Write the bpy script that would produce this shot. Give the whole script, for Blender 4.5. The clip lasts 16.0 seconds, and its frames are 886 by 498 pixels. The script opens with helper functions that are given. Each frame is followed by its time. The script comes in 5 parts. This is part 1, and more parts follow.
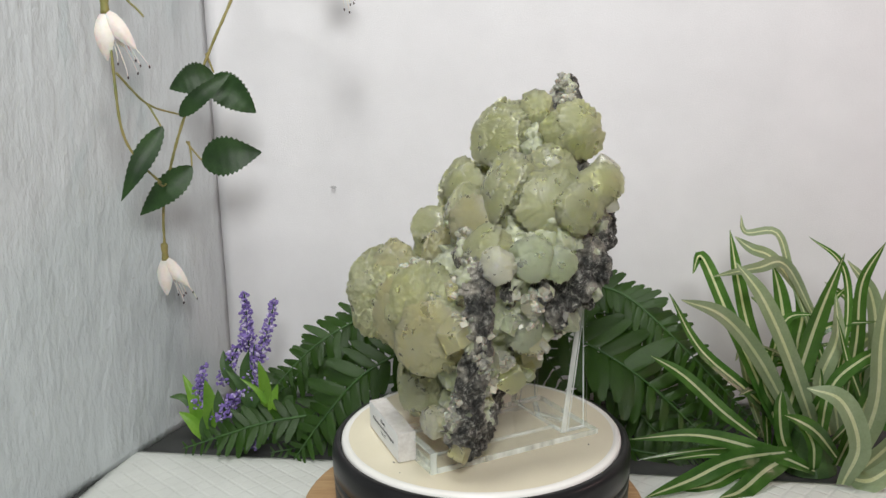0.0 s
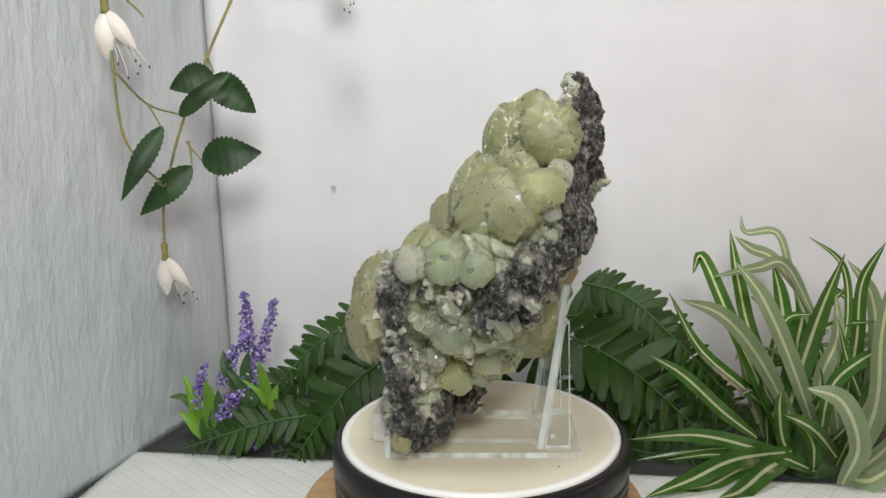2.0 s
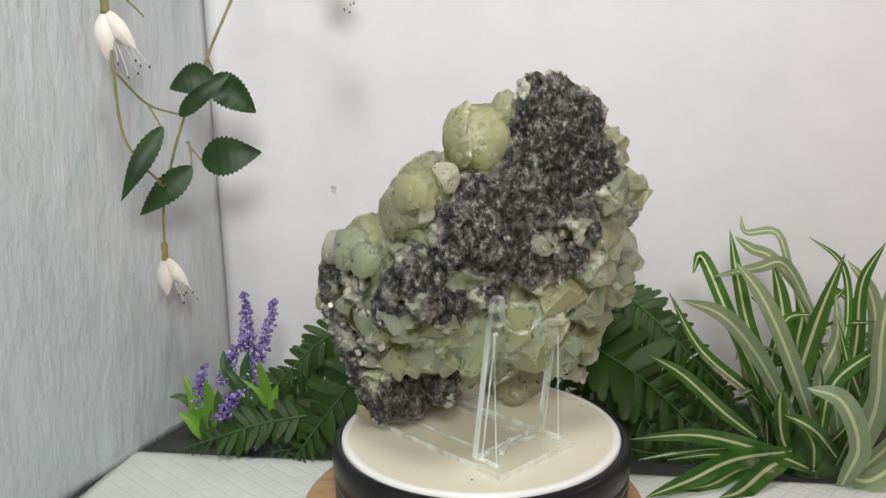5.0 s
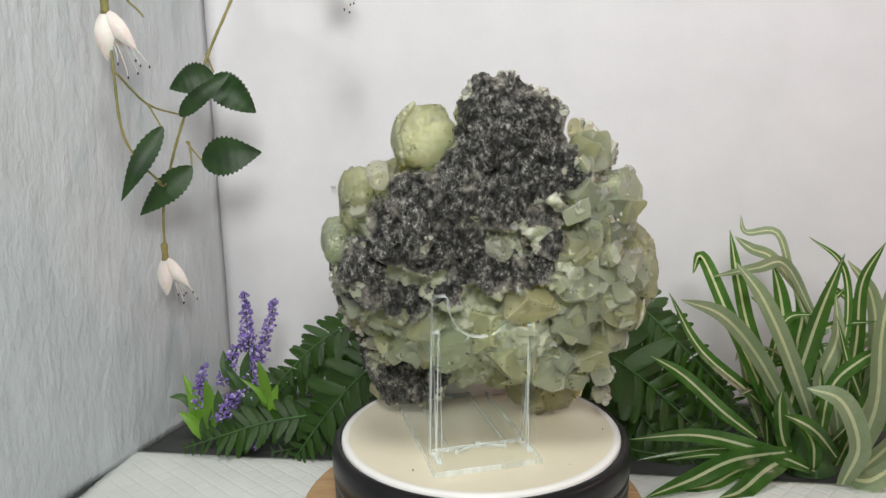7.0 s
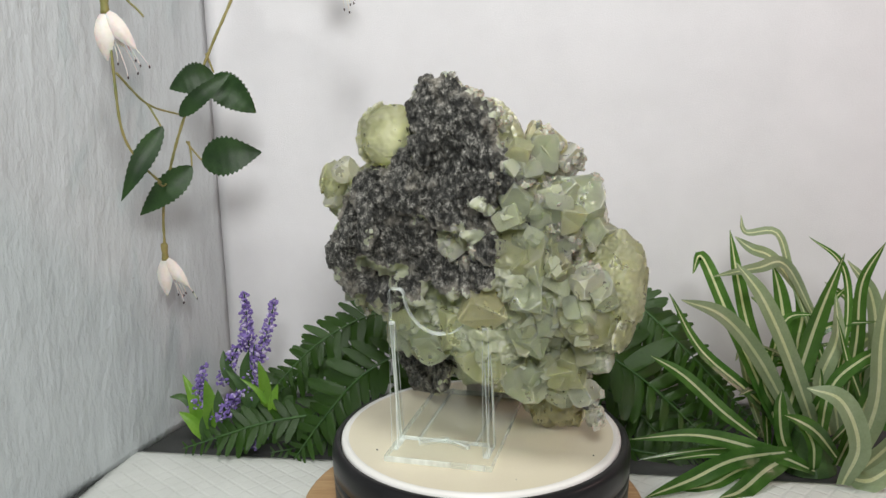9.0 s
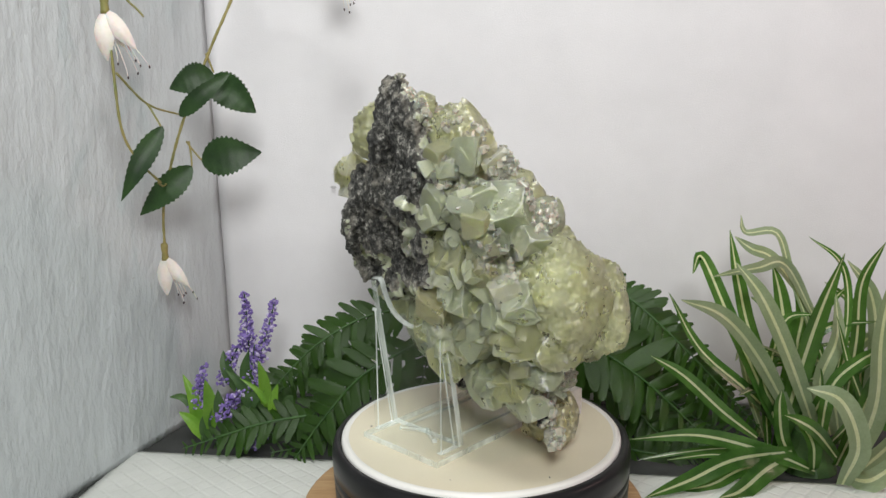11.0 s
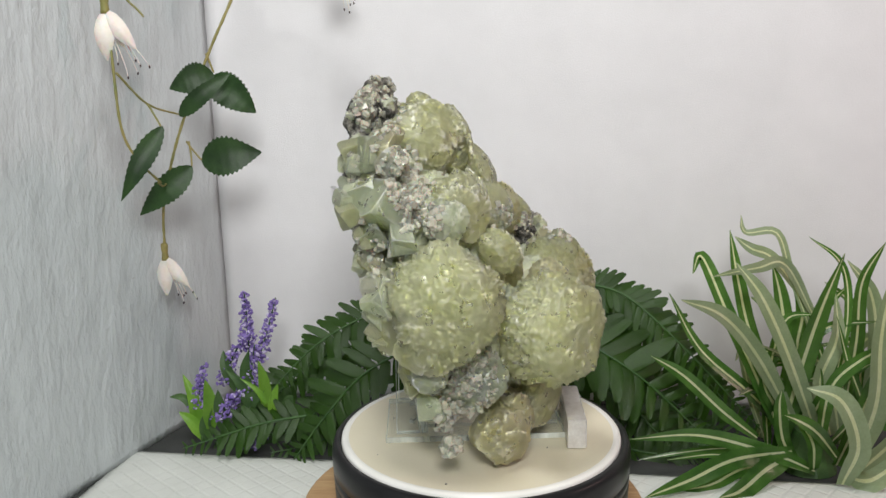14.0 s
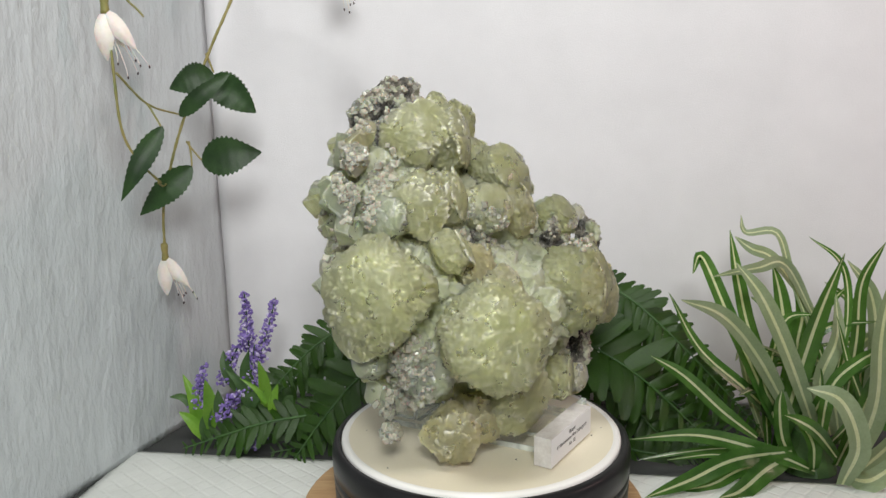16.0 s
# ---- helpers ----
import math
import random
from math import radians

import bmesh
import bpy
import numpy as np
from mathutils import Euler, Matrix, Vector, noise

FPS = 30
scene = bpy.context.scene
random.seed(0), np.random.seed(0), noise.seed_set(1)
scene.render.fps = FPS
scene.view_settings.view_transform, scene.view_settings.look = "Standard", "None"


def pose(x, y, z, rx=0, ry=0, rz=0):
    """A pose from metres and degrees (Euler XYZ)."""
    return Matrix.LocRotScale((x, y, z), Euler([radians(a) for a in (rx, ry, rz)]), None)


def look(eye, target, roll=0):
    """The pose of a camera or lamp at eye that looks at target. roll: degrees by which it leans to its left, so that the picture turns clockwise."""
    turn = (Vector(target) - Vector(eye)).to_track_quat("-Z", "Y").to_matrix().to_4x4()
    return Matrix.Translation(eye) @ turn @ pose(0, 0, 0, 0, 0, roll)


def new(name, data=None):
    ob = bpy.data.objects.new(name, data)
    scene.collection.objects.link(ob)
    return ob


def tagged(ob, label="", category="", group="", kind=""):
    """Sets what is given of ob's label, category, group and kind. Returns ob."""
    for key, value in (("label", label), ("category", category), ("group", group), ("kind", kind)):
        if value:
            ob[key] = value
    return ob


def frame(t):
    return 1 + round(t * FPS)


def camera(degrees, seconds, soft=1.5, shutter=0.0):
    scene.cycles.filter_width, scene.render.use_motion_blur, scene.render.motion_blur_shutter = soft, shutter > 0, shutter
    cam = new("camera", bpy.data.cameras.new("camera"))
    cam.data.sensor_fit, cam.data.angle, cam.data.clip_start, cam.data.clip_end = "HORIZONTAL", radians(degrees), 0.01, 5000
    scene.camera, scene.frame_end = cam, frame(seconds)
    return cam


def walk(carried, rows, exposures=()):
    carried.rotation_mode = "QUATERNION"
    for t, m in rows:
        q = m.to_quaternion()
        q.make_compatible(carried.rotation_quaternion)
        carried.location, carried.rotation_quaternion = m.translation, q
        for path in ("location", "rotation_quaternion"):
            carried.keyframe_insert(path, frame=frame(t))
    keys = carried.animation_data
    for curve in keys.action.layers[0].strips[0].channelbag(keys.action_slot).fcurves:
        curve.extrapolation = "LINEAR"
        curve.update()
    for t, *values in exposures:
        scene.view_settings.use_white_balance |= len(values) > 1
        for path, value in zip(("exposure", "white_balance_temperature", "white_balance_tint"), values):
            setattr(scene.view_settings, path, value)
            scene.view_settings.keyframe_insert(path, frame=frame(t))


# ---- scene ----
# ---- camera: it stands still before the turntable ----
UNIT = 0.0935            # radius of the white turntable plate
SPIN = -14.629           # degrees per second, seen from above
cam = camera(58.1, 16.0, soft=1.5)
EYE = (0.0, -0.5096, 0.2249)
VIEW = look(EYE, (-0.0440, 0.4705, 0.0312), -1.12)
walk(cam, [(0.0, VIEW), (16.0, VIEW)], exposures=((0.0, 0.0), (16.0, 0.0)))

# ---- light: a dim room, two soft photo lamps over the table, and an added pink tint ----
world = bpy.data.worlds.new("room_light")
scene.world = world
world.use_nodes = True
world.node_tree.nodes["Background"].inputs[0].default_value = (0.92, 0.96, 1.0, 1)
world.node_tree.nodes["Background"].inputs[1].default_value = 0.07


def soft_lamp(name, eye, target, width, depth, power, colour):
    data = bpy.data.lights.new(name, "AREA")
    data.shape, data.size, data.size_y = "RECTANGLE", width, depth
    data.energy, data.color = power, colour
    ob = new(name, data)
    ob.matrix_world = look(eye, target)
    return ob


soft_lamp("softbox_overhead", (-0.08, -0.30, 0.90), (0.0, 0.10, 0.08), 0.18, 0.18, 3.65, (0.995, 1.0, 0.975))
soft_lamp("softbox_front", (0.03, -0.70, 0.54), (0.0, 0.05, 0.06), 0.20, 0.20, 4.5, (0.99, 1.0, 0.98))
# added source with no known lamp: tints the backdrop's right side pink
soft_lamp("lamp_side", (0.92, -0.10, 0.42), (0.45, 0.20, 0.22), 0.12, 0.12, 1.4, (1.0, 0.62, 0.60))


# ---- helpers for meshes ----
def mesh_of(name, verts, faces, smooth=True):
    me = bpy.data.meshes.new(name)
    me.from_pydata([tuple(v) for v in verts], [], faces)
    if smooth:
        me.polygons.foreach_set("use_smooth", [True] * len(me.polygons))
    me.update()
    return me


def thing(name, data, label, category, kind="", group=""):
    return tagged(new(name, data), label, category, group, kind)


def part(name, me, material, parent, label=""):
    if isinstance(me, bmesh.types.BMesh):
        bm, me = me, bpy.data.meshes.new(name)
        bm.to_mesh(me)
        bm.free()
    if material is not None and not me.materials:
        me.materials.append(material)
    ob = new(name, me)
    ob.parent = parent
    return tagged(ob, label)


def curve_points(ctrl, n):
    """A smooth line through the control points."""
    pts = [Vector(p) for p in ctrl]
    pts = [2 * pts[0] - pts[1]] + pts + [2 * pts[-1] - pts[-2]]
    res, segs = [], len(pts) - 3
    for k in range(n + 1):
        u = k / n * segs
        i = min(int(u), segs - 1)
        t = u - i
        a, b, c, d = pts[i:i + 4]
        res.append(0.5 * (2 * b + (c - a) * t + (2 * a - 5 * b + 4 * c - d) * t * t + (3 * b - a - 3 * c + d) * t ** 3))
    return res


def tube_mesh(name, line, radius, sides=7, taper=0.75):
    verts, faces = [], []
    n = len(line)
    for i, p in enumerate(line):
        d = (line[min(i + 1, n - 1)] - line[max(i - 1, 0)]).normalized()
        a = d.cross(Vector((0.3, 1, 0.2))).normalized()
        b = d.cross(a)
        r = radius * (1 - (1 - taper) * i / (n - 1)) * (1 + 0.12 * math.sin(i * 2.1))
        for k in range(sides):
            w = 2 * math.pi * k / sides
            verts.append(p + r * (math.cos(w) * a + math.sin(w) * b))
    for i in range(n - 1):
        for k in range(sides):
            faces.append((i * sides + k, i * sides + (k + 1) % sides, (i + 1) * sides + (k + 1) % sides, (i + 1) * sides + k))
    faces.append(tuple(range(sides))[::-1])
    faces.append(tuple((n - 1) * sides + k for k in range(sides)))
    return mesh_of(name, verts, faces)


def lathe(name, profile, sides=128):
    verts, faces = [], []
    for r, z in profile:
        for k in range(sides):
            w = 2 * math.pi * k / sides
            verts.append((r * math.cos(w), r * math.sin(w), z))
    m = len(profile)
    for i in range(m - 1):
        for k in range(sides):
            faces.append((i * sides + k, i * sides + (k + 1) % sides, (i + 1) * sides + (k + 1) % sides, (i + 1) * sides + k))
    faces.append(tuple(range(sides))[::-1])
    faces.append(tuple((m - 1) * sides + k for k in range(sides)))
    return mesh_of(name, verts, faces)


def box_bm(x, y, z, bevel=0.0006, at=(0, 0, 0)):
    bm = bmesh.new()
    bmesh.ops.create_cube(bm, size=1, matrix=Matrix.Translation(at) @ Matrix.Diagonal((x, y, z, 1)))
    if bevel:
        bmesh.ops.bevel(bm, geom=bm.edges[:], offset=bevel, segments=2, affect="EDGES", profile=0.6)
    return bm


def prism_bm(outline, thickness, bevel=0.0004):
    """An outline in the x-z plane, as a plate of that thickness along y."""
    bm = bmesh.new()
    vs = [bm.verts.new((x, -thickness / 2, z)) for x, z in outline]
    f = bm.faces.new(vs)
    new_geom = bmesh.ops.extrude_face_region(bm, geom=[f])["geom"]
    bmesh.ops.translate(bm, verts=[g for g in new_geom if isinstance(g, bmesh.types.BMVert)], vec=(0, thickness, 0))
    bmesh.ops.recalc_face_normals(bm, faces=bm.faces[:])
    if bevel:
        sharp = [e for e in bm.edges if len(e.link_faces) == 2 and e.calc_face_angle(0) > 0.5]
        bmesh.ops.bevel(bm, geom=sharp, offset=bevel, segments=1, affect="EDGES")
    return bm


# ---- materials ----
def material(name):
    m = bpy.data.materials.new(name)
    m.use_nodes = True
    nt = m.node_tree
    return m, nt, nt.nodes["Principled BSDF"]


def node(nt, kind, **values):
    nd = nt.nodes.new(kind)
    for key, value in values.items():
        nd.inputs[key.replace("_", " ")].default_value = value
    return nd


def ramp(nt, fac, stops):
    r = nt.nodes.new("ShaderNodeValToRGB")
    while len(r.color_ramp.elements) < len(stops):
        r.color_ramp.elements.new(0.5)
    for el, (pos, col) in zip(r.color_ramp.elements, stops):
        el.position, el.color = pos, (*col, 1)
    nt.links.new(fac, r.inputs[0])
    return r.outputs[0]


def coords(nt, scale=(1, 1, 1)):
    tc = nt.nodes.new("ShaderNodeTexCoord")
    mp = nt.nodes.new("ShaderNodeMapping")
    mp.inputs["Scale"].default_value = scale
    nt.links.new(tc.outputs["Object"], mp.inputs["Vector"])
    return mp.outputs[0]


def noise_of(nt, vec, scale, detail=4.0, rough=0.55, distort=0.0):
    nz = node(nt, "ShaderNodeTexNoise", Scale=scale, Detail=detail, Roughness=rough, Distortion=distort)
    nt.links.new(vec, nz.inputs["Vector"])
    return nz.outputs["Fac"]


def bump(nt, bsdf, height, strength, distance, previous=None):
    b = node(nt, "ShaderNodeBump", Strength=strength, Distance=distance)
    nt.links.new(height, b.inputs["Height"])
    if previous is not None:
        nt.links.new(previous, b.inputs["Normal"])
    nt.links.new(b.outputs[0], bsdf.inputs["Normal"])
    return b.outputs[0]


def mixed(nt, fac, a, b, blend="MIX"):
    mx = nt.nodes.new("ShaderNodeMix")
    mx.data_type, mx.blend_type = "RGBA", blend
    for socket, value in ((mx.inputs[0], fac), (mx.inputs[6], a), (mx.inputs[7], b)):
        if isinstance(value, bpy.types.NodeSocket):
            nt.links.new(value, socket)
        else:
            socket.default_value = value if isinstance(value, float) else (*value, 1)
    return mx.outputs[2]


def surface(name, dark, light, scale, fine, rough=0.5, relief=0.3, depth=0.0005, stretch=(1, 1, 1), sss=0.0, spread=0.12, each=0.0):
    """A material with stains at one scale and grain at another."""
    m, nt, b = material(name)
    v = coords(nt, stretch)
    broad = noise_of(nt, v, scale, 5)
    grain = noise_of(nt, v, fine, 3, 0.6)
    col = ramp(nt, broad, ((0.3, dark), (0.7, light)))
    tone = ramp(nt, grain, ((0.3, (1 - spread,) * 3), (0.7, (1, 1, 1))))
    if each:
        info = nt.nodes.new("ShaderNodeObjectInfo")
        tone = mixed(nt, 1.0, tone, ramp(nt, info.outputs["Random"], ((0.0, (1 - each,) * 3), (1.0, (1, 1, 1)))), "MULTIPLY")
    nt.links.new(mixed(nt, 1.0, col, tone, "MULTIPLY"), b.inputs["Base Color"])
    b.inputs["Roughness"].default_value = rough
    if sss:
        b.inputs["Subsurface Weight"].default_value = sss
        b.inputs["Subsurface Scale"].default_value = 0.004
    if relief:
        bump(nt, b, grain, relief, depth)
    return m


def leaf_material(name, dark, light, gloss=0.45, pale=0.25):
    m = surface(name, dark, light, 60, 700, gloss, 0.35, 0.0004, spread=0.3, each=0.35)
    nt = m.node_tree
    b = nt.nodes["Principled BSDF"]
    tr = node(nt, "ShaderNodeBsdfTranslucent")
    tr.inputs["Color"].default_value = (light[0] * 1.6, light[1] * 1.6, light[2], 1)
    mx = node(nt, "ShaderNodeMixShader", Fac=pale)
    nt.links.new(b.outputs[0], mx.inputs[1])
    nt.links.new(tr.outputs[0], mx.inputs[2])
    nt.links.new(mx.outputs[0], nt.nodes["Material Output"].inputs[0])
    return m


def fluorite_material(name, deep, pale, frost, ridge=0.8, rough=0.40, clear=0.80):
    """Frosted green crystal: a translucent body with pale broken edges of growth steps over it."""
    m, nt, b = material(name)
    v = coords(nt)
    cloud = noise_of(nt, v, 38, 5, 0.6)
    body = ramp(nt, cloud, ((0.3, deep), (0.70, pale)))
    warp = node(nt, "ShaderNodeTexNoise", Scale=95.0, Detail=4.0)
    nt.links.new(v, warp.inputs["Vector"])
    off = nt.nodes.new("ShaderNodeVectorMath")
    off.operation = "SCALE"
    off.inputs["Scale"].default_value = 0.022
    nt.links.new(warp.outputs["Color"], off.inputs[0])
    add = nt.nodes.new("ShaderNodeVectorMath")
    nt.links.new(v, add.inputs[0])
    nt.links.new(off.outputs[0], add.inputs[1])
    edges, steps = [], []
    for scale, levels, wide, seed in ((34.0, 12.0, 0.085, 0.46), (90.0, 9.0, 0.11, 0.50)):
        # growth steps: the contour lines of a noise, broken into short curved pieces
        lift = nt.nodes.new("ShaderNodeMath")
        lift.operation = "MULTIPLY"
        lift.inputs[1].default_value = levels
        nt.links.new(noise_of(nt, add.outputs[0], scale, 3, 0.6), lift.inputs[0])
        part_of = nt.nodes.new("ShaderNodeMath")
        part_of.operation = "FRACT"
        nt.links.new(lift.outputs[0], part_of.inputs[0])
        line = ramp(nt, part_of.outputs[0], ((0.0, (1, 1, 1)), (wide * 0.6, (1, 1, 1)), (wide, (0, 0, 0))))
        patch = ramp(nt, noise_of(nt, v, scale * 3.1, 3), ((seed - 0.03, (0, 0, 0)), (seed + 0.08, (ridge, ridge, ridge))))
        edges.append(mixed(nt, 1.0, line, patch, "MULTIPLY"))
        whole = nt.nodes.new("ShaderNodeMath")
        whole.operation = "FLOOR"
        nt.links.new(lift.outputs[0], whole.inputs[0])
        steps.append(whole.outputs[0])
    edge = mixed(nt, 1.0, edges[0], edges[1], "LIGHTEN")
    grown = nt.nodes.new("ShaderNodeAttribute")
    grown.attribute_name = "frost"
    edge = mixed(nt, 1.0, edge, mixed(nt, 1.0, grown.outputs["Color"], (ridge,) * 3, "MULTIPLY"), "LIGHTEN")
    # the steps are sharp on the face that grew outwards, and dull on the broken flank
    axis = nt.nodes.new("ShaderNodeSeparateXYZ")
    nt.links.new(v, axis.inputs[0])
    grown_side = nt.nodes.new("ShaderNodeMapRange")
    grown_side.inputs["From Min"].default_value, grown_side.inputs["From Max"].default_value = -0.05, 0.04
    grown_side.inputs["To Min"].default_value, grown_side.inputs["To Max"].default_value = 0.30, 1.0
    nt.links.new(axis.outputs["Y"], grown_side.inputs["Value"])
    edge = mixed(nt, 1.0, edge, grown_side.outputs[0], "MULTIPLY")
    nt.links.new(mixed(nt, edge, body, frost), b.inputs["Base Color"])
    nt.links.new(ramp(nt, noise_of(nt, v, 120, 4), ((0.35, (rough * 0.6,) * 3), (0.65, (rough * 1.7,) * 3))), b.inputs["Roughness"])
    b.inputs["IOR"].default_value = 1.43
    # the frosted edges scatter, the body lets light through
    nt.links.new(ramp(nt, edge, ((0.05, (clear,) * 3), (0.8, (0.05,) * 3))), b.inputs["Transmission Weight"])
    b.inputs["Subsurface Weight"].default_value = 0.8
    b.inputs["Subsurface Scale"].default_value = 0.006
    b.inputs["Subsurface Radius"].default_value = (1.0, 1.0, 0.75)
    n2 = bump(nt, b, steps[0], 0.25, 0.0006)
    n3 = bump(nt, b, edge, 0.35, 0.0005, n2)
    bump(nt, b, noise_of(nt, v, 420, 3), 0.12, 0.0003, n3)
    return m


GREEN = fluorite_material("green_fluorite", (0.78, 0.80, 0.44), (0.93, 0.94, 0.63), (0.88, 0.86, 0.66), 0.9)
YELLOW = fluorite_material("yellow_fluorite", (0.84, 0.78, 0.44), (0.93, 0.90, 0.62), (0.90, 0.85, 0.58), 0.8)
SEA = fluorite_material("sea_green_fluorite", (0.72, 0.80, 0.56), (0.88, 0.93, 0.71), (0.90, 0.90, 0.76), 0.9)
PALE = fluorite_material("pale_quartz", (0.80, 0.79, 0.60), (0.93, 0.92, 0.78), (0.88, 0.86, 0.74), 0.8, 0.40, 0.7)
MASS = fluorite_material("massive_green_fluorite", (0.60, 0.65, 0.43), (0.82, 0.86, 0.62), (0.86, 0.85, 0.70), 0.7, 0.40, 0.5)
CRUST = surface("whitish_quartz_crust", (0.46, 0.44, 0.35), (0.68, 0.66, 0.55), 1.3, 6.0, 0.25, 0, sss=0.15, each=0.45)


def matrix_material():
    m, nt, b = material("dark_rock_matrix")
    v = coords(nt)
    broad = noise_of(nt, v, 55, 6, 0.65)
    specks = noise_of(nt, coords(nt, (1, 1, 0.8)), 210, 10, 0.9)
    base = ramp(nt, specks, ((0.44, (0.006, 0.006, 0.005)), (0.505, (0.030, 0.030, 0.026)), (0.55, (0.20, 0.195, 0.175)), (0.62, (0.62, 0.60, 0.54))))
    crust = ramp(nt, broad, ((0.58, (0, 0, 0)), (0.70, (0.7, 0.7, 0.7))))
    grown = nt.nodes.new("ShaderNodeAttribute")
    grown.attribute_name = "frost"
    crust = mixed(nt, 1.0, crust, grown.outputs["Color"], "LIGHTEN")
    nt.links.new(mixed(nt, crust, base, (0.40, 0.37, 0.31)), b.inputs["Base Color"])
    nt.links.new(ramp(nt, specks, ((0.35, (0.22,) * 3), (0.65, (0.65,) * 3))), b.inputs["Roughness"])
    n1 = bump(nt, b, noise_of(nt, v, 260, 6, 0.8), 0.9, 0.0014)
    bump(nt, b, specks, 0.9, 0.0008, n1)
    return m


ROCK = matrix_material()
PLATE = surface("cream_white_plastic", (0.76, 0.70, 0.54), (0.81, 0.75, 0.59), 18, 900, 0.5, 0.05, 0.0002, spread=0.03)
PLATE_EDGE = surface("white_plastic", (0.84, 0.83, 0.79), (0.88, 0.87, 0.84), 30, 900, 0.35, 0.03, 0.0002, spread=0.02)
BLACK = surface("black_plastic", (0.010, 0.010, 0.011), (0.022, 0.022, 0.023), 30, 900, 0.32, 0.05, 0.0002, spread=0.2)
BLACK.node_tree.nodes["Principled BSDF"].inputs["Specular IOR Level"].default_value = 0.2
WOOD = surface("light_wood", (0.42, 0.25, 0.12), (0.60, 0.40, 0.21), 25, 300, 0.5, 0.2, 0.0003, (1, 12, 12))
TABLE = surface("dark_grey_cloth", (0.035, 0.037, 0.035), (0.06, 0.062, 0.06), 25, 1500, 0.9, 0.4, 0.0005)
ROOM = surface("matt_room_paint", (0.36, 0.36, 0.35), (0.41, 0.41, 0.40), 3, 200, 0.9, 0.1, 0.001)
FERN = leaf_material("fern_green", (0.010, 0.038, 0.003), (0.054, 0.145, 0.010), 0.36)
RACHIS = surface("fern_stalk_green", (0.03, 0.09, 0.02), (0.06, 0.14, 0.03), 60, 600, 0.5)
SPIDER = leaf_material("spider_leaf_green", (0.026, 0.095, 0.016), (0.120, 0.260, 0.055), 0.25)
SPIDER_PALE = leaf_material("spider_leaf_pale_underside", (0.24, 0.32, 0.18), (0.37, 0.45, 0.28), 0.5)
STRIPE = leaf_material("spider_leaf_cream_stripe", (0.62, 0.67, 0.36), (0.80, 0.83, 0.58), 0.35)
BRIGHT = leaf_material("bright_leaf_green", (0.14, 0.36, 0.025), (0.28, 0.52, 0.06), 0.4)
DULL = leaf_material("dull_leaf_green", (0.04, 0.10, 0.03), (0.09, 0.18, 0.05), 0.5)
VINE_LEAF = leaf_material("vine_leaf_green", (0.009, 0.036, 0.007), (0.034, 0.092, 0.018), 0.5, 0.12)
STEM = surface("vine_stem", (0.16, 0.19, 0.05), (0.34, 0.27, 0.09), 40, 500, 0.55)
PETAL = surface("cream_petal", (0.80, 0.70, 0.64), (0.88, 0.83, 0.77), 50, 400, 0.6, 0.2, 0.0003, sss=0.3, spread=0.06)
ANTHER = surface("dark_anther", (0.03, 0.012, 0.015), (0.06, 0.03, 0.03), 80, 400, 0.6)
LAVENDER = surface("lavender_floret", (0.15, 0.09, 0.36), (0.34, 0.25, 0.60), 160, 900, 0.6, 0.2, 0.0003, spread=0.25)
LILAC = surface("pale_lilac_floret", (0.42, 0.34, 0.62), (0.62, 0.56, 0.74), 160, 900, 0.6, 0.2, 0.0003)


def cloth_material(name, base, stretch, relief, weave, deep=0.004):
    m, nt, b = material(name)
    v = coords(nt, stretch)
    folds = noise_of(nt, v, 26, 5, 0.6)
    col = ramp(nt, folds, ((0.3, tuple(c * 0.93 for c in base)), (0.7, base)))
    nt.links.new(col, b.inputs["Base Color"])
    b.inputs["Roughness"].default_value = 0.85
    b.inputs["Sheen Weight"].default_value = 0.15
    n1 = bump(nt, b, folds, relief, deep)
    fine = noise_of(nt, coords(nt, weave), 900, 3, 0.6)
    bump(nt, b, fine, 0.35, 0.0006, n1)
    return m


WALL_CLOTH = cloth_material("white_linen_backdrop", (0.83, 0.82, 0.84), (0.6, 0.6, 0.6), 0.10, (1, 1, 1))
# the side panel's base is darker and bluer than the back panel's
SIDE_CLOTH = cloth_material("crinkled_blue_grey_fabric", (0.58, 0.615, 0.63), (1.5, 1.5, 0.6), 0.55, (1.0, 1.0, 0.75), 0.012)


def towel_material():
    m, nt, b = material("embossed_white_paper")
    v = coords(nt)
    rot = nt.nodes.new("ShaderNodeMapping")
    rot.inputs["Rotation"].default_value = (0, 0, radians(42))
    nt.links.new(v, rot.inputs["Vector"])
    heights = []
    for direction in ("X", "Y"):
        wv = nt.nodes.new("ShaderNodeTexWave")
        wv.bands_direction = direction
        wv.inputs["Scale"].default_value = 26.0
        wv.inputs["Distortion"].default_value = 0.6
        nt.links.new(rot.outputs[0], wv.inputs["Vector"])
        heights.append(ramp(nt, wv.outputs["Fac"], ((0.0, (0, 0, 0)), (0.16, (1, 1, 1)))))
    quilt = mixed(nt, 1.0, heights[0], heights[1], "MULTIPLY")
    col = ramp(nt, noise_of(nt, v, 30, 4), ((0.3, (0.64, 0.655, 0.62)), (0.7, (0.70, 0.715, 0.68))))
    nt.links.new(col, b.inputs["Base Color"])
    b.inputs["Roughness"].default_value = 0.9
    n1 = bump(nt, b, quilt, 0.35, 0.0012)
    bump(nt, b, noise_of(nt, v, 700, 3), 0.3, 0.0006, n1)
    return m


TOWEL = towel_material()


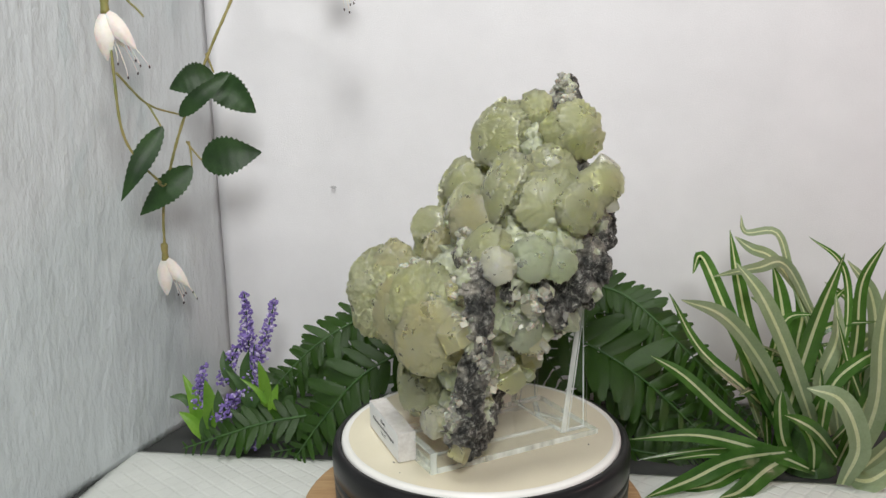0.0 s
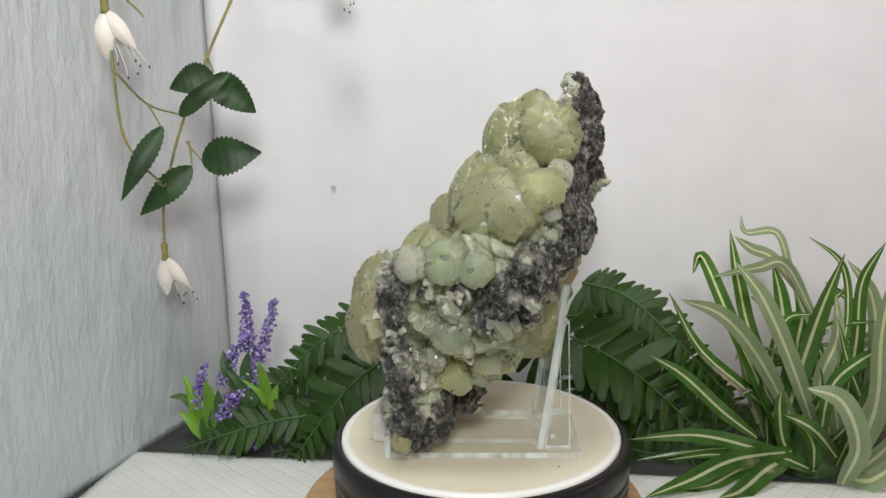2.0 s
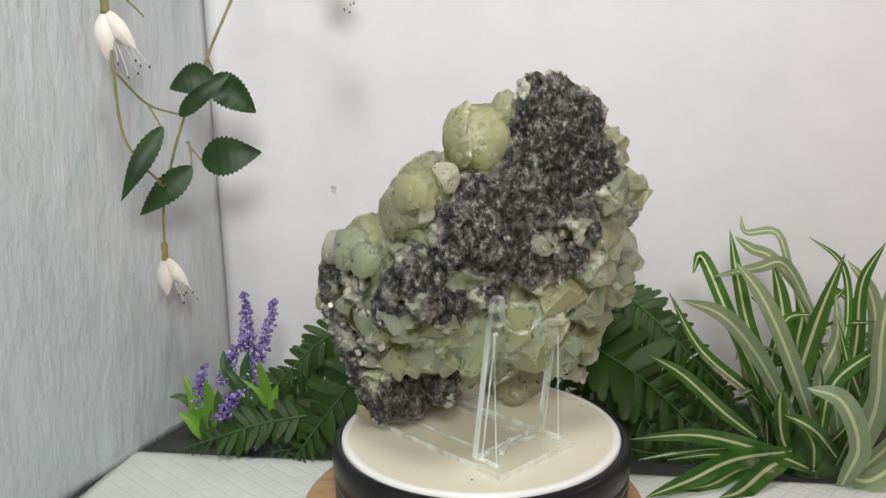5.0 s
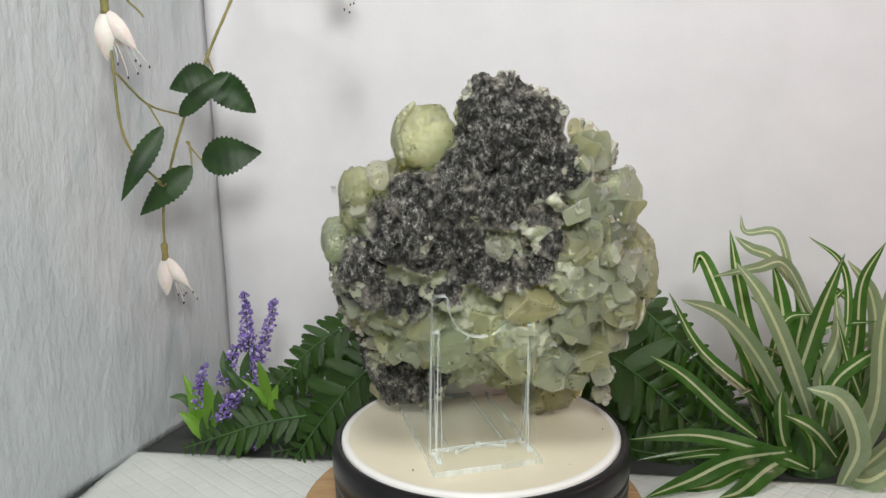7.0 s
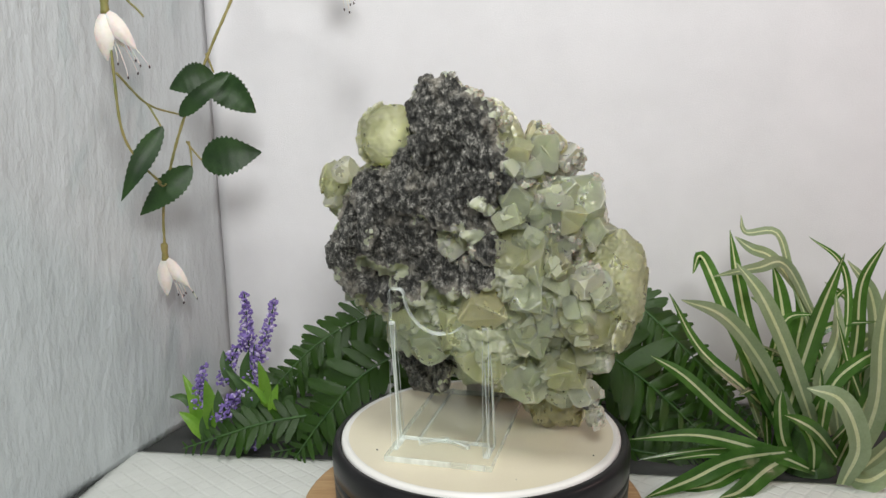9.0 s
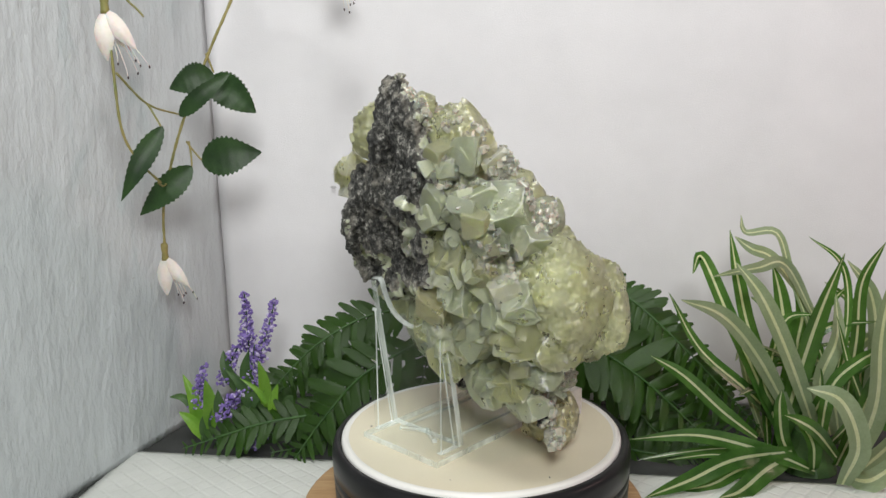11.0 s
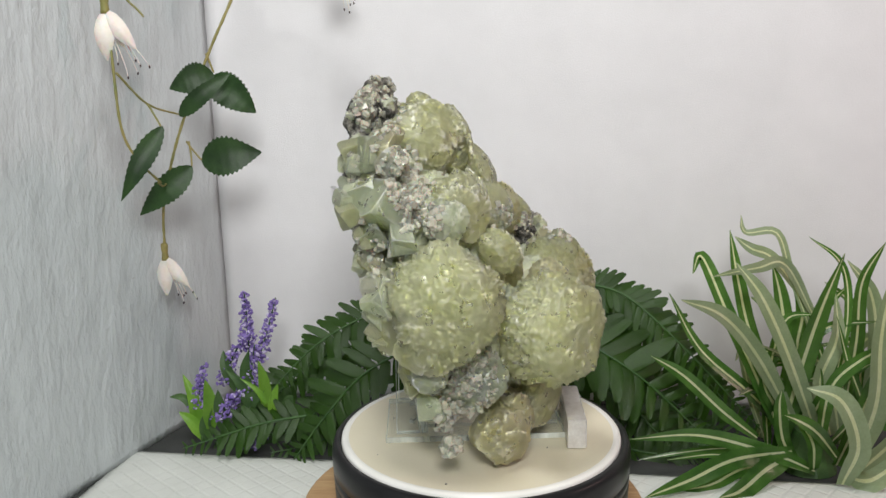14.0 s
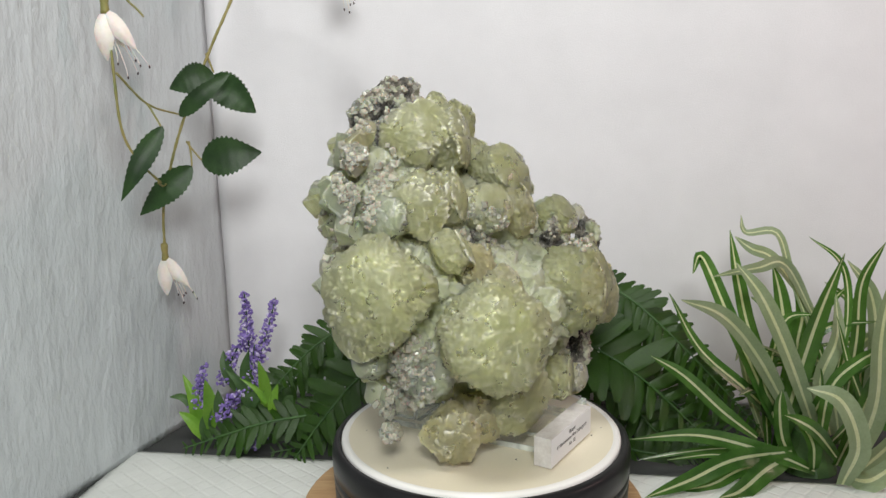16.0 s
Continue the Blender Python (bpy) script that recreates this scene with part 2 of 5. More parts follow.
def acrylic_material(name, body, gloss):
    """Clear sheet: light goes straight through, and the surface mirrors more at a glance."""
    m, nt, b = material(name)
    clear = node(nt, "ShaderNodeBsdfTransparent")
    clear.inputs["Color"].default_value = (*body, 1)
    shine = node(nt, "ShaderNodeBsdfGlossy", Roughness=0.06)
    glance = node(nt, "ShaderNodeLayerWeight", Blend=0.35)
    mul = nt.nodes.new("ShaderNodeMath")
    mul.operation = "POWER"
    mul.inputs[1].default_value = gloss
    nt.links.new(glance.outputs["Facing"], mul.inputs[0])
    mx = nt.nodes.new("ShaderNodeMixShader")
    nt.links.new(mul.outputs[0], mx.inputs[0])
    nt.links.new(clear.outputs[0], mx.inputs[1])
    nt.links.new(shine.outputs[0], mx.inputs[2])
    nt.links.new(mx.outputs[0], nt.nodes["Material Output"].inputs[0])
    return m


def acrylic_edge_material():
    """The cut and polished rim of the sheet; the light it gathers is painted as whitish patches."""
    m, nt, b = material("acrylic_cut_edge")
    b.inputs["Base Color"].default_value = (0.86, 0.91, 0.88, 1)
    b.inputs["Roughness"].default_value = 0.12
    clear = node(nt, "ShaderNodeBsdfTransparent")
    clear.inputs["Color"].default_value = (0.84, 0.88, 0.86, 1)
    mx = nt.nodes.new("ShaderNodeMixShader")
    nt.links.new(ramp(nt, noise_of(nt, coords(nt, (1, 1, 0.25)), 50, 3), ((0.38, (0.22,) * 3), (0.64, (0.82,) * 3))), mx.inputs[0])
    nt.links.new(clear.outputs[0], mx.inputs[1])
    nt.links.new(b.outputs[0], mx.inputs[2])
    nt.links.new(mx.outputs[0], nt.nodes["Material Output"].inputs[0])
    return m


ACRYLIC = acrylic_material("clear_acrylic", (0.975, 0.985, 0.98), 3.4)
ACRYLIC_EDGE = acrylic_edge_material()
FOAM = surface("white_label_block", (0.62, 0.58, 0.55), (0.80, 0.78, 0.76), 130, 700, 0.45, 0.15, 0.0003)
PAPER = surface("white_label_paper", (0.82, 0.83, 0.84), (0.86, 0.87, 0.88), 60, 900, 0.6, 0.1, 0.0002, spread=0.03)
INK = surface("grey_label_ink", (0.03, 0.03, 0.035), (0.06, 0.06, 0.07), 60, 600, 0.7, 0)

# ---- the setting ----
TOP = -0.066             # the cloth-covered table


def plain_box(name, size, m, mat, label, category):
    bm = box_bm(*size, bevel=0)
    me = bpy.data.meshes.new(name)
    bm.to_mesh(me)
    bm.free()
    me.materials.append(mat)
    ob = thing(name, me, label, category, "structure")
    ob.matrix_world = m
    return ob


plain_box("table_surface", (2.4, 2.4, 0.04), pose(0, 0, TOP - 0.02), TABLE, "table covered with dark grey cloth", "table")
for name, x, y, w, d in (("wall_far", 0, 1.22, 2.48, 0.04), ("wall_behind_camera", 0, -1.22, 2.48, 0.04), ("wall_west", -1.22, 0, 0.04, 2.4), ("wall_east", 1.22, 0, 0.04, 2.4)):
    plain_box(name, (w, d, 1.9), pose(x, y, TOP + 0.91), ROOM, "plain matt grey-white room wall", "wall")
plain_box("ceiling", (2.48, 2.48, 0.04), pose(0, 0, 1.83), ROOM, "plain matt white ceiling", "ceiling")


def backdrop_mesh(name, length, height, thick, wave, mat):
    """A cloth-covered panel that stands along x, with its face towards -y, softly uneven."""
    nx, nz = 90, 60
    verts, faces = [], []
    for i in range(nx + 1):
        for k in range(nz + 1):
            x, z = length * i / nx, height * k / nz
            verts.append((x, -wave * noise.noise((x * 7, 0.3, z * 4)) - 0.4 * wave * noise.noise((x * 40, 1.3, z * 9)), z))
    for i in range(nx):
        for k in range(nz):
            a = i * (nz + 1) + k
            faces.append((a, a + nz + 1, a + nz + 2, a + 1))
    c = len(verts)
    verts += [(0, thick, 0), (length, thick, 0), (length, thick, height), (0, thick, height)]
    faces.append((c, c + 3, c + 2, c + 1))
    low = [i * (nz + 1) for i in range(nx + 1)]
    high = [i * (nz + 1) + nz for i in range(nx + 1)]
    faces.append(tuple(high + [c + 2, c + 3]))
    faces.append(tuple([c, c + 1] + low[::-1]))
    faces.append(tuple(list(range(nz + 1)) + [c + 3, c]))
    faces.append(tuple(list(range(nx * (nz + 1), (nx + 1) * (nz + 1)))[::-1] + [c + 1, c + 2]))
    me = mesh_of(name, verts, faces, False)
    me.polygons.foreach_set("use_smooth", [i < nx * nz for i in range(len(me.polygons))])
    me.materials.append(mat)
    return me


CORNER = (-0.2455, 0.2317)
wall_back = thing("wall_back", backdrop_mesh("wall_back", 1.0, 0.42, 0.012, 0.0012, WALL_CLOTH), "white linen-covered backdrop panel behind the plants", "backdrop", "structure")
wall_back.matrix_world = pose(*CORNER, TOP, 0, 0, -4.5)
wall_left = thing("wall_left", backdrop_mesh("wall_left", 0.75, 0.42, 0.012, 0.0022, SIDE_CLOTH), "crinkled blue-grey fabric panel beside the plants", "backdrop", "structure")
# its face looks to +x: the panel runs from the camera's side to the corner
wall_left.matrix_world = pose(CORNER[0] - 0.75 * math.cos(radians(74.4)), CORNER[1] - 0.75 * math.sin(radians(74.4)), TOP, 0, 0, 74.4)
for wall, x, z, r in ((wall_back, 0.113, 0.206, 0.0022), (wall_left, 0.62, 0.148, 0.0012)):
    bm = bmesh.new()
    bmesh.ops.create_circle(bm, cap_ends=True, segments=9, radius=r, matrix=Matrix.Translation((x, -0.0026, z)) @ Matrix.Rotation(radians(90), 4, "X") @ Matrix.Diagonal((1.4, 0.6, 1, 1)))
    part("stain", bm, surface("grey_stain", (0.50, 0.50, 0.51), (0.6, 0.6, 0.6), 300, 900, 0.9, 0), wall, "small grey stain on the cloth")


def paper_towel():
    """A folded sheet of kitchen paper that covers the table under the turntable."""
    a, b = Vector((-0.2900, 0.1005)), Vector((0.62, 0.0115))
    nx, ny, deep = 110, 60, 0.42
    along = (b - a) / nx
    down = Vector((along.y, -along.x)).normalized() * deep / ny
    verts, faces = [], []
    for j in range(ny + 1):
        for i in range(nx + 1):
            p = a + along * i + down * j
            edge = min(j / 2.0, i / 2.0, 1.0)
            z = TOP + 0.001 + 0.0045 * edge + 0.0012 * noise.noise((p.x * 14, p.y * 14, 0.5)) * edge
            verts.append((p.x, p.y, z))
    for j in range(ny):
        for i in range(nx):
            k = j * (nx + 1) + i
            faces.append((k, k + nx + 1, k + nx + 2, k + 1))
    me = mesh_of("paper_towel", verts, faces)
    me.materials.append(TOWEL)
    ob = thing("paper_towel", me, "white embossed kitchen paper spread on the table", "paper towel")
    md = ob.modifiers.new("thickness", "SOLIDIFY")
    md.thickness = 0.001
    return ob


paper_towel()

# ---- turntable ----
def turntable():
    base = thing("turntable", None, "black electric turntable with a cream-white revolving plate on a wooden disc", "turntable")
    u = UNIT
    rim = [(0.30 * u, -0.0495), (1.040 * u, -0.0495), (1.052 * u, -0.0480), (1.060 * u, -0.0400), (1.064 * u, -0.0288), (1.058 * u, -0.0280), (1.058 * u, -0.0272), (1.066 * u, -0.0265),
           (1.068 * u, -0.0222), (1.061 * u, -0.0213), (1.061 * u, -0.0204), (1.070 * u, -0.0195), (1.073 * u, -0.0120), (1.070 * u, -0.0070), (1.060 * u, -0.0040),
           (1.045 * u, -0.0024), (1.016 * u, -0.0018), (1.010 * u, -0.0024), (1.010 * u, -0.0060), (0.30 * u, -0.0060)]
    part("rim", lathe("rim", rim, 160), BLACK, base, "glossy black plastic rim with two grooves")
    plate = part("plate", lathe("plate", [(0.2 * u, -0.0052), (1.003 * u, -0.0052), (1.005 * u, -0.0030), (1.001 * u, -0.0012), (0.992 * u, -0.0003), (0.965 * u, 0.0002), (0.955 * u, -0.0002), (0.95 * u, -0.0003), (0.2 * u, -0.0003)], 160), PLATE, base, "cream-white revolving plate")
    plate.data.materials.append(PLATE_EDGE)
    for f in plate.data.polygons:
        c = f.center
        f.material_index = 1 if math.hypot(c.x, c.y) > 0.952 * u and len(f.vertices) == 4 else 0
    rng = random.Random(5)
    for k in range(9):
        w, r = rng.uniform(0, 6.28), rng.uniform(0.45, 0.92) * u
        bm = bmesh.new()
        bmesh.ops.create_icosphere(bm, subdivisions=1, radius=rng.uniform(0.0003, 0.0006), matrix=Matrix.Translation((r * math.cos(w), r * math.sin(w), 0.0001)))
        part("grit", bm, ROCK, plate, "dark grain of rock")
    return base, plate


turntable_base, turntable_plate = turntable()
wood = thing("wooden_disc", lathe("wooden_disc", [(0.113, -0.0602), (0.1155, -0.0594), (0.1170, -0.0575), (0.1170, -0.0530), (0.1160, -0.0508), (0.1140, -0.0498), (0.02, -0.0498)], 128), "round light wooden disc under the turntable", "wooden disc")
wood.data.materials.append(WOOD)
wood.location = (-0.006, -0.004, 0.0)


# ---- acrylic easel: x along its width, y to its front, in a frame of its own that turns with the plate ----
EASEL = Matrix(((-0.485, -0.874, 0, 0.668), (0.874, -0.485, 0, 0.210), (0, 0, 1, 0), (0, 0, 0, 1)))


def eased(bm, m=Matrix.Identity(4)):
    """From the easel's frame, in plate radii, to metres in the plate's frame."""
    bmesh.ops.transform(bm, matrix=Matrix.Diagonal((UNIT, UNIT, UNIT, 1)) @ EASEL @ m, verts=bm.verts[:])
    bmesh.ops.recalc_face_normals(bm, faces=bm.faces[:])
    return bm


def easel():
    ob = thing("display_easel", None, "clear acrylic display easel standing on the turntable plate", "display stand")
    h = 0.04
    part("base_plate", eased(box_bm(0.73, 1.27, h, 0.006, (0, 0.645, h / 2 + 0.003))), ACRYLIC, ob)
    for x in (-0.20, 0.20):
        part("base_rib", eased(box_bm(0.022, 0.95, 0.022, 0.004, (x, 0.76, h + 0.015))), ACRYLIC, ob)
    part("front_lip", eased(box_bm(0.73, 0.045, 0.15, 0.008, (0, 1.305, 0.078))), ACRYLIC, ob)
    outline = [(-0.335, 0.0), (0.335, 0.0), (0.335, 1.09), (0.325, 1.115), (0.305, 1.125), (0.255, 1.125), (0.235, 1.115), (0.225, 1.09)]
    for k in range(1, 16):
        w = math.pi * k / 16
        outline.append((0.225 * math.cos(w), 1.09 - 0.27 * math.sin(w)))
    outline += [(-0.225, 1.09), (-0.235, 1.115), (-0.255, 1.125), (-0.305, 1.125), (-0.325, 1.115), (-0.335, 1.09)]
    part("back_panel", eased(prism_bm(outline, 0.045, 0.006), Matrix.Translation((0, 0.285, 0.054)) @ Matrix.Rotation(radians(8.6), 4, "X")), ACRYLIC, ob, "clear panel with a rounded cut-out")
    turn = Matrix.Rotation(radians(90), 4, "Z")
    for x in (-0.312, 0.312):
        # the gusset's own x runs to the easel's front
        gusset = prism_bm([(0.085, 0.0), (0.255, 0.0), (0.128, 0.87), (0.110, 0.895), (0.098, 0.87)], 0.045, 0.006)
        part("gusset", eased(gusset, Matrix.Translation((x, 0, 0.054)) @ turn), ACRYLIC, ob, "narrow triangular brace")
    for s in (-1, 1):
        bar = box_bm(0.20, 0.035, 0.03, 0.006)
        part("fold", eased(bar, Matrix.Translation((s * 0.085, 0.235, 0.075)) @ Matrix.Rotation(radians(-s * 28), 4, "Z")), ACRYLIC, ob)
    return ob


easel_thing = easel()
for piece in easel_thing.children:
    # narrow faces are cut edges
    me = piece.data
    me.materials.append(ACRYLIC_EDGE)
    largest = max(f.area for f in me.polygons)
    for f in me.polygons:
        f.material_index = 0 if f.area > 0.28 * largest else 1
    piece.visible_shadow = False


# ---- label block ----
def label_block():
    ob = thing("label_block", None, "white block with a printed paper label, standing on the turntable plate", "label block")
    u = UNIT
    along = Vector((0.403, -0.915, 0))                 # along the words
    face = Vector((-0.915, -0.403, 0))                 # out of the label
    m = Matrix.Translation(Vector((-0.613, -0.252, 0.002)) * u) @ Matrix(((along.x, -face.x, 0, 0), (along.y, -face.y, 0, 0), (0, 0, 1, 0), (0, 0, 0, 1)))
    bm = box_bm(0.650 * u, 0.125 * u, 0.205 * u, 0.0006, (0, 0, 0.1025 * u))
    bmesh.ops.transform(bm, matrix=m, verts=bm.verts[:])
    part("block", bm, FOAM, ob, "white foam block with scuffed edges")
    bm = box_bm(0.646 * u, 0.0002, 0.192 * u, 0, (0, -0.0625 * u - 0.0002, 0.105 * u))
    bmesh.ops.transform(bm, matrix=m, verts=bm.verts[:])
    label = part("paper_label", bm, PAPER, ob, "white paper label with three printed lines")
    dg = bpy.context.evaluated_depsgraph_get()
    for text, z, size in (("Fluorit", 0.142, 0.0036), ("II Nikolaevskoe Mine Dalnegorsk", 0.100, 0.0034), ("Nr. 19", 0.055, 0.0036)):
        cu = bpy.data.curves.new("line_of_print", "FONT")
        cu.body, cu.size, cu.align_x, cu.extrude = text, size, "CENTER", 0.00004
        tmp = new("tmp", cu)
        me = bpy.data.meshes.new_from_object(tmp.evaluated_get(bpy.context.evaluated_depsgraph_get()))
        bpy.data.objects.remove(tmp)
        me.transform(m @ Matrix.Translation((0, -0.0625 * u - 0.0004, z * u)) @ Matrix.Rotation(radians(90), 4, "X"))
        me.materials.clear()
        part("line_of_print", me, INK, label)
    return ob


label_thing = label_block()


# ---- the mineral: all places are in plate radii, as it stands at the clip's start ----
mineral = thing("mineral_specimen", None, "green and yellow fluorite cluster on dark rock in an easel", "mineral")
SLABS = []               # (x, y, z, r) of the dark rock's patches


def remeshed(name, bm, voxel):
    me = bpy.data.meshes.new(name)
    bm.to_mesh(me)
    bm.free()
    ob = new(name, me)
    md = ob.modifiers.new("voxel", "REMESH")
    md.mode, md.voxel_size = "VOXEL", voxel
    res = bpy.data.meshes.new_from_object(ob.evaluated_get(bpy.context.evaluated_depsgraph_get()))
    bpy.data.objects.remove(ob)
    return res


def clamp(v):
    return min(1.0, max(0.0, v))


def swells(bm):
    """The mass inside: round swells run together."""

    def swell(x, y, z, r):
        bmesh.ops.create_icosphere(bm, subdivisions=3, radius=0.88 * r * UNIT, matrix=Matrix.Translation(Vector((x, y, z)) * UNIT))

    swell(-0.09, -0.12, 0.90, 0.46)
    swell(0.00, 0.42, 1.11, 0.40)
    swell(0.33, -0.27, 1.38, 0.36)
    swell(-0.48, 0.24, 0.93, 0.30)
    swell(0.30, 0.39, 1.71, 0.32)
    swell(-0.18, -0.63, 0.96, 0.28)
    swell(-0.12, 0.80, 1.20, 0.28)
    swell(-0.15, 0.57, 0.60, 0.24)
    swell(0.21, -0.45, 1.14, 0.39)
    swell(0.48, 0.00, 2.01, 0.21)
    swell(0.54, -0.45, 1.65, 0.26)
    swell(-0.21, -0.03, 0.60, 0.30)
    swell(0.30, 0.58, 1.87, 0.20)
    swell(0.21, 0.30, 1.47, 0.34)
    swell(0.12, 0.70, 1.66, 0.22)
    swell(0.42, 0.24, 2.04, 0.22)
    swell(0.33, 0.03, 1.50, 0.33)
    swell(-0.15, -0.48, 0.39, 0.14)
    swell(0.42, -0.45, 1.44, 0.33)
    swell(0.06, -0.66, 1.14, 0.29)
    swell(0.03, 0.03, 1.02, 0.45)
    swell(-0.18, -0.15, 0.90, 0.43)
    swell(0.02, 0.72, 1.23, 0.32)
    swell(-0.18, 0.09, 0.69, 0.36)
    swell(-0.13, 0.60, 0.84, 0.31)
    swell(-0.05, -0.56, 0.74, 0.28)
    swell(0.54, -0.15, 1.83, 0.20)
    swell(-0.18, -0.12, 0.54, 0.30)
    swell(0.24, -0.33, 0.90, 0.27)
    swell(0.18, 0.28, 0.86, 0.34)
    swell(0.26, 0.62, 1.32, 0.26)
    swell(0.60, 0.25, 2.28, 0.12)
    swell(-0.04, -0.70, 0.42, 0.14)


def slabs(bm):
    """The dark rock: flat crusts on the back and down one flank, grown into the mass."""

    def slab(x, y, z, r, nx, ny):
        SLABS.append((x, y, z, r))
        n = Vector((nx, ny, 0.05)).normalized()
        turn = n.to_track_quat("Z", "Y").to_matrix().to_4x4()
        bmesh.ops.create_icosphere(bm, subdivisions=3, radius=UNIT, matrix=Matrix.Translation((Vector((x, y, z)) - 0.40 * r * n) * UNIT) @ turn @ Matrix.Diagonal((r * 1.10, r * 1.10, 0.015 + 0.41 * r, 1)))

    # the column of the summit
    slab(0.70, 0.22, 2.28, 0.17, 0.98, 0.18)
    slab(0.68, 0.46, 2.22, 0.19, 0.98, 0.18)
    slab(0.66, 0.20, 2.08, 0.19, 0.98, 0.18)
    slab(0.66, 0.50, 2.00, 0.21, 0.99, 0.13)
    slab(0.60, 0.66, 1.95, 0.13, 0.98, 0.18)
    slab(0.66, 0.33, 2.42, 0.10, 0.60, 0.10)
    slab(0.67, 0.17, 2.41, 0.10, 0.60, -0.40)
    slab(0.53, 0.76, 1.97, 0.10, 0.80, 0.50)
    slab(0.72, 0.08, 1.86, 0.21, 0.96, 0.24)
    slab(0.66, 0.30, 1.80, 0.21, 0.97, 0.19)
    # the broad part below it
    slab(0.79, -0.19, 1.75, 0.195, 0.95, 0.28)
    slab(0.80, -0.33, 1.55, 0.170, 0.93, 0.31)
    slab(0.68, 0.00, 1.55, 0.150, 0.96, 0.22)
    slab(0.74, -0.16, 1.46, 0.170, 0.94, 0.27)
    slab(0.72, -0.52, 1.19, 0.130, 0.91, 0.33)
    slab(0.61, -0.34, 1.06, 0.130, 0.92, 0.29)
    slab(0.62, -0.08, 1.17, 0.120, 0.94, 0.24)
    slab(0.60, 0.51, 1.66, 0.120, 0.98, 0.14)
    slab(0.54, 0.50, 1.33, 0.110, 0.97, 0.12)
    slab(0.56, 0.22, 1.27, 0.130, 0.96, 0.18)
    slab(0.60, 0.04, 1.34, 0.120, 0.96, 0.20)
    slab(0.54, 0.37, 1.29, 0.120, 0.97, 0.12)
    slab(0.60, 0.58, 1.50, 0.090, 0.97, 0.12)
    slab(0.78, -0.53, 1.34, 0.139, 0.91, 0.34)
    # the foot of the back
    slab(0.08, -0.58, 0.42, 0.150, 0.89, 0.30)
    slab(0.02, -0.46, 0.28, 0.130, 0.89, 0.27)
    slab(0.16, -0.25, 0.42, 0.080, 0.89, 0.27)
    # the flank
    slab(0.71, -0.62, 1.32, 0.165, 0.76, -0.60)
    slab(0.54, -0.75, 1.10, 0.130, 0.78, -0.56)
    slab(0.64, -0.70, 1.40, 0.100, -0.14, -0.97)
    slab(0.56, -0.78, 1.23, 0.120, -0.12, -0.96)
    slab(0.37, -0.90, 1.24, 0.070, -0.08, -0.96)
    slab(0.18, -0.97, 1.27, 0.055, -0.03, -0.97)
    slab(0.83, -0.27, 1.56, 0.160, 0.72, -0.67)
    slab(0.71, 0.12, 2.09, 0.160, 0.71, -0.71)
    slab(0.84, -0.45, 1.52, 0.120, 0.74, -0.64)
    slab(0.02, -0.64, 0.27, 0.140, 0.77, -0.50)
    slab(0.11, -0.33, 0.34, 0.095, 0.75, -0.56)
    slab(-0.08, -0.80, 0.30, 0.090, 0.02, -0.91)
    # spots among the crystals
    slab(0.60, 0.64, 1.82, 0.085, -0.18, 0.98)
    slab(0.58, 0.72, 2.02, 0.060, -0.18, 0.98)
    slab(-0.15, 0.86, 0.40, 0.055, 0.20, 0.90)
    slab(-0.12, 0.04, 1.47, 0.070, -0.80, 0.20)
    slab(-0.13, -0.58, 1.40, 0.070, -0.70, 0.10)
    # the dark vein down one flank
    vein = curve_points([(0.00, -1.05, 1.36), (0.01, -1.08, 1.14), (0.00, -1.03, 0.88), (-0.05, -0.92, 0.60), (-0.09, -0.84, 0.36), (-0.06, -0.74, 0.22)], 26)
    for k, p in enumerate(vein):
        slab(p.x, p.y, p.z, 0.085 + 0.03 * (k > 17), 0.3, -0.95)


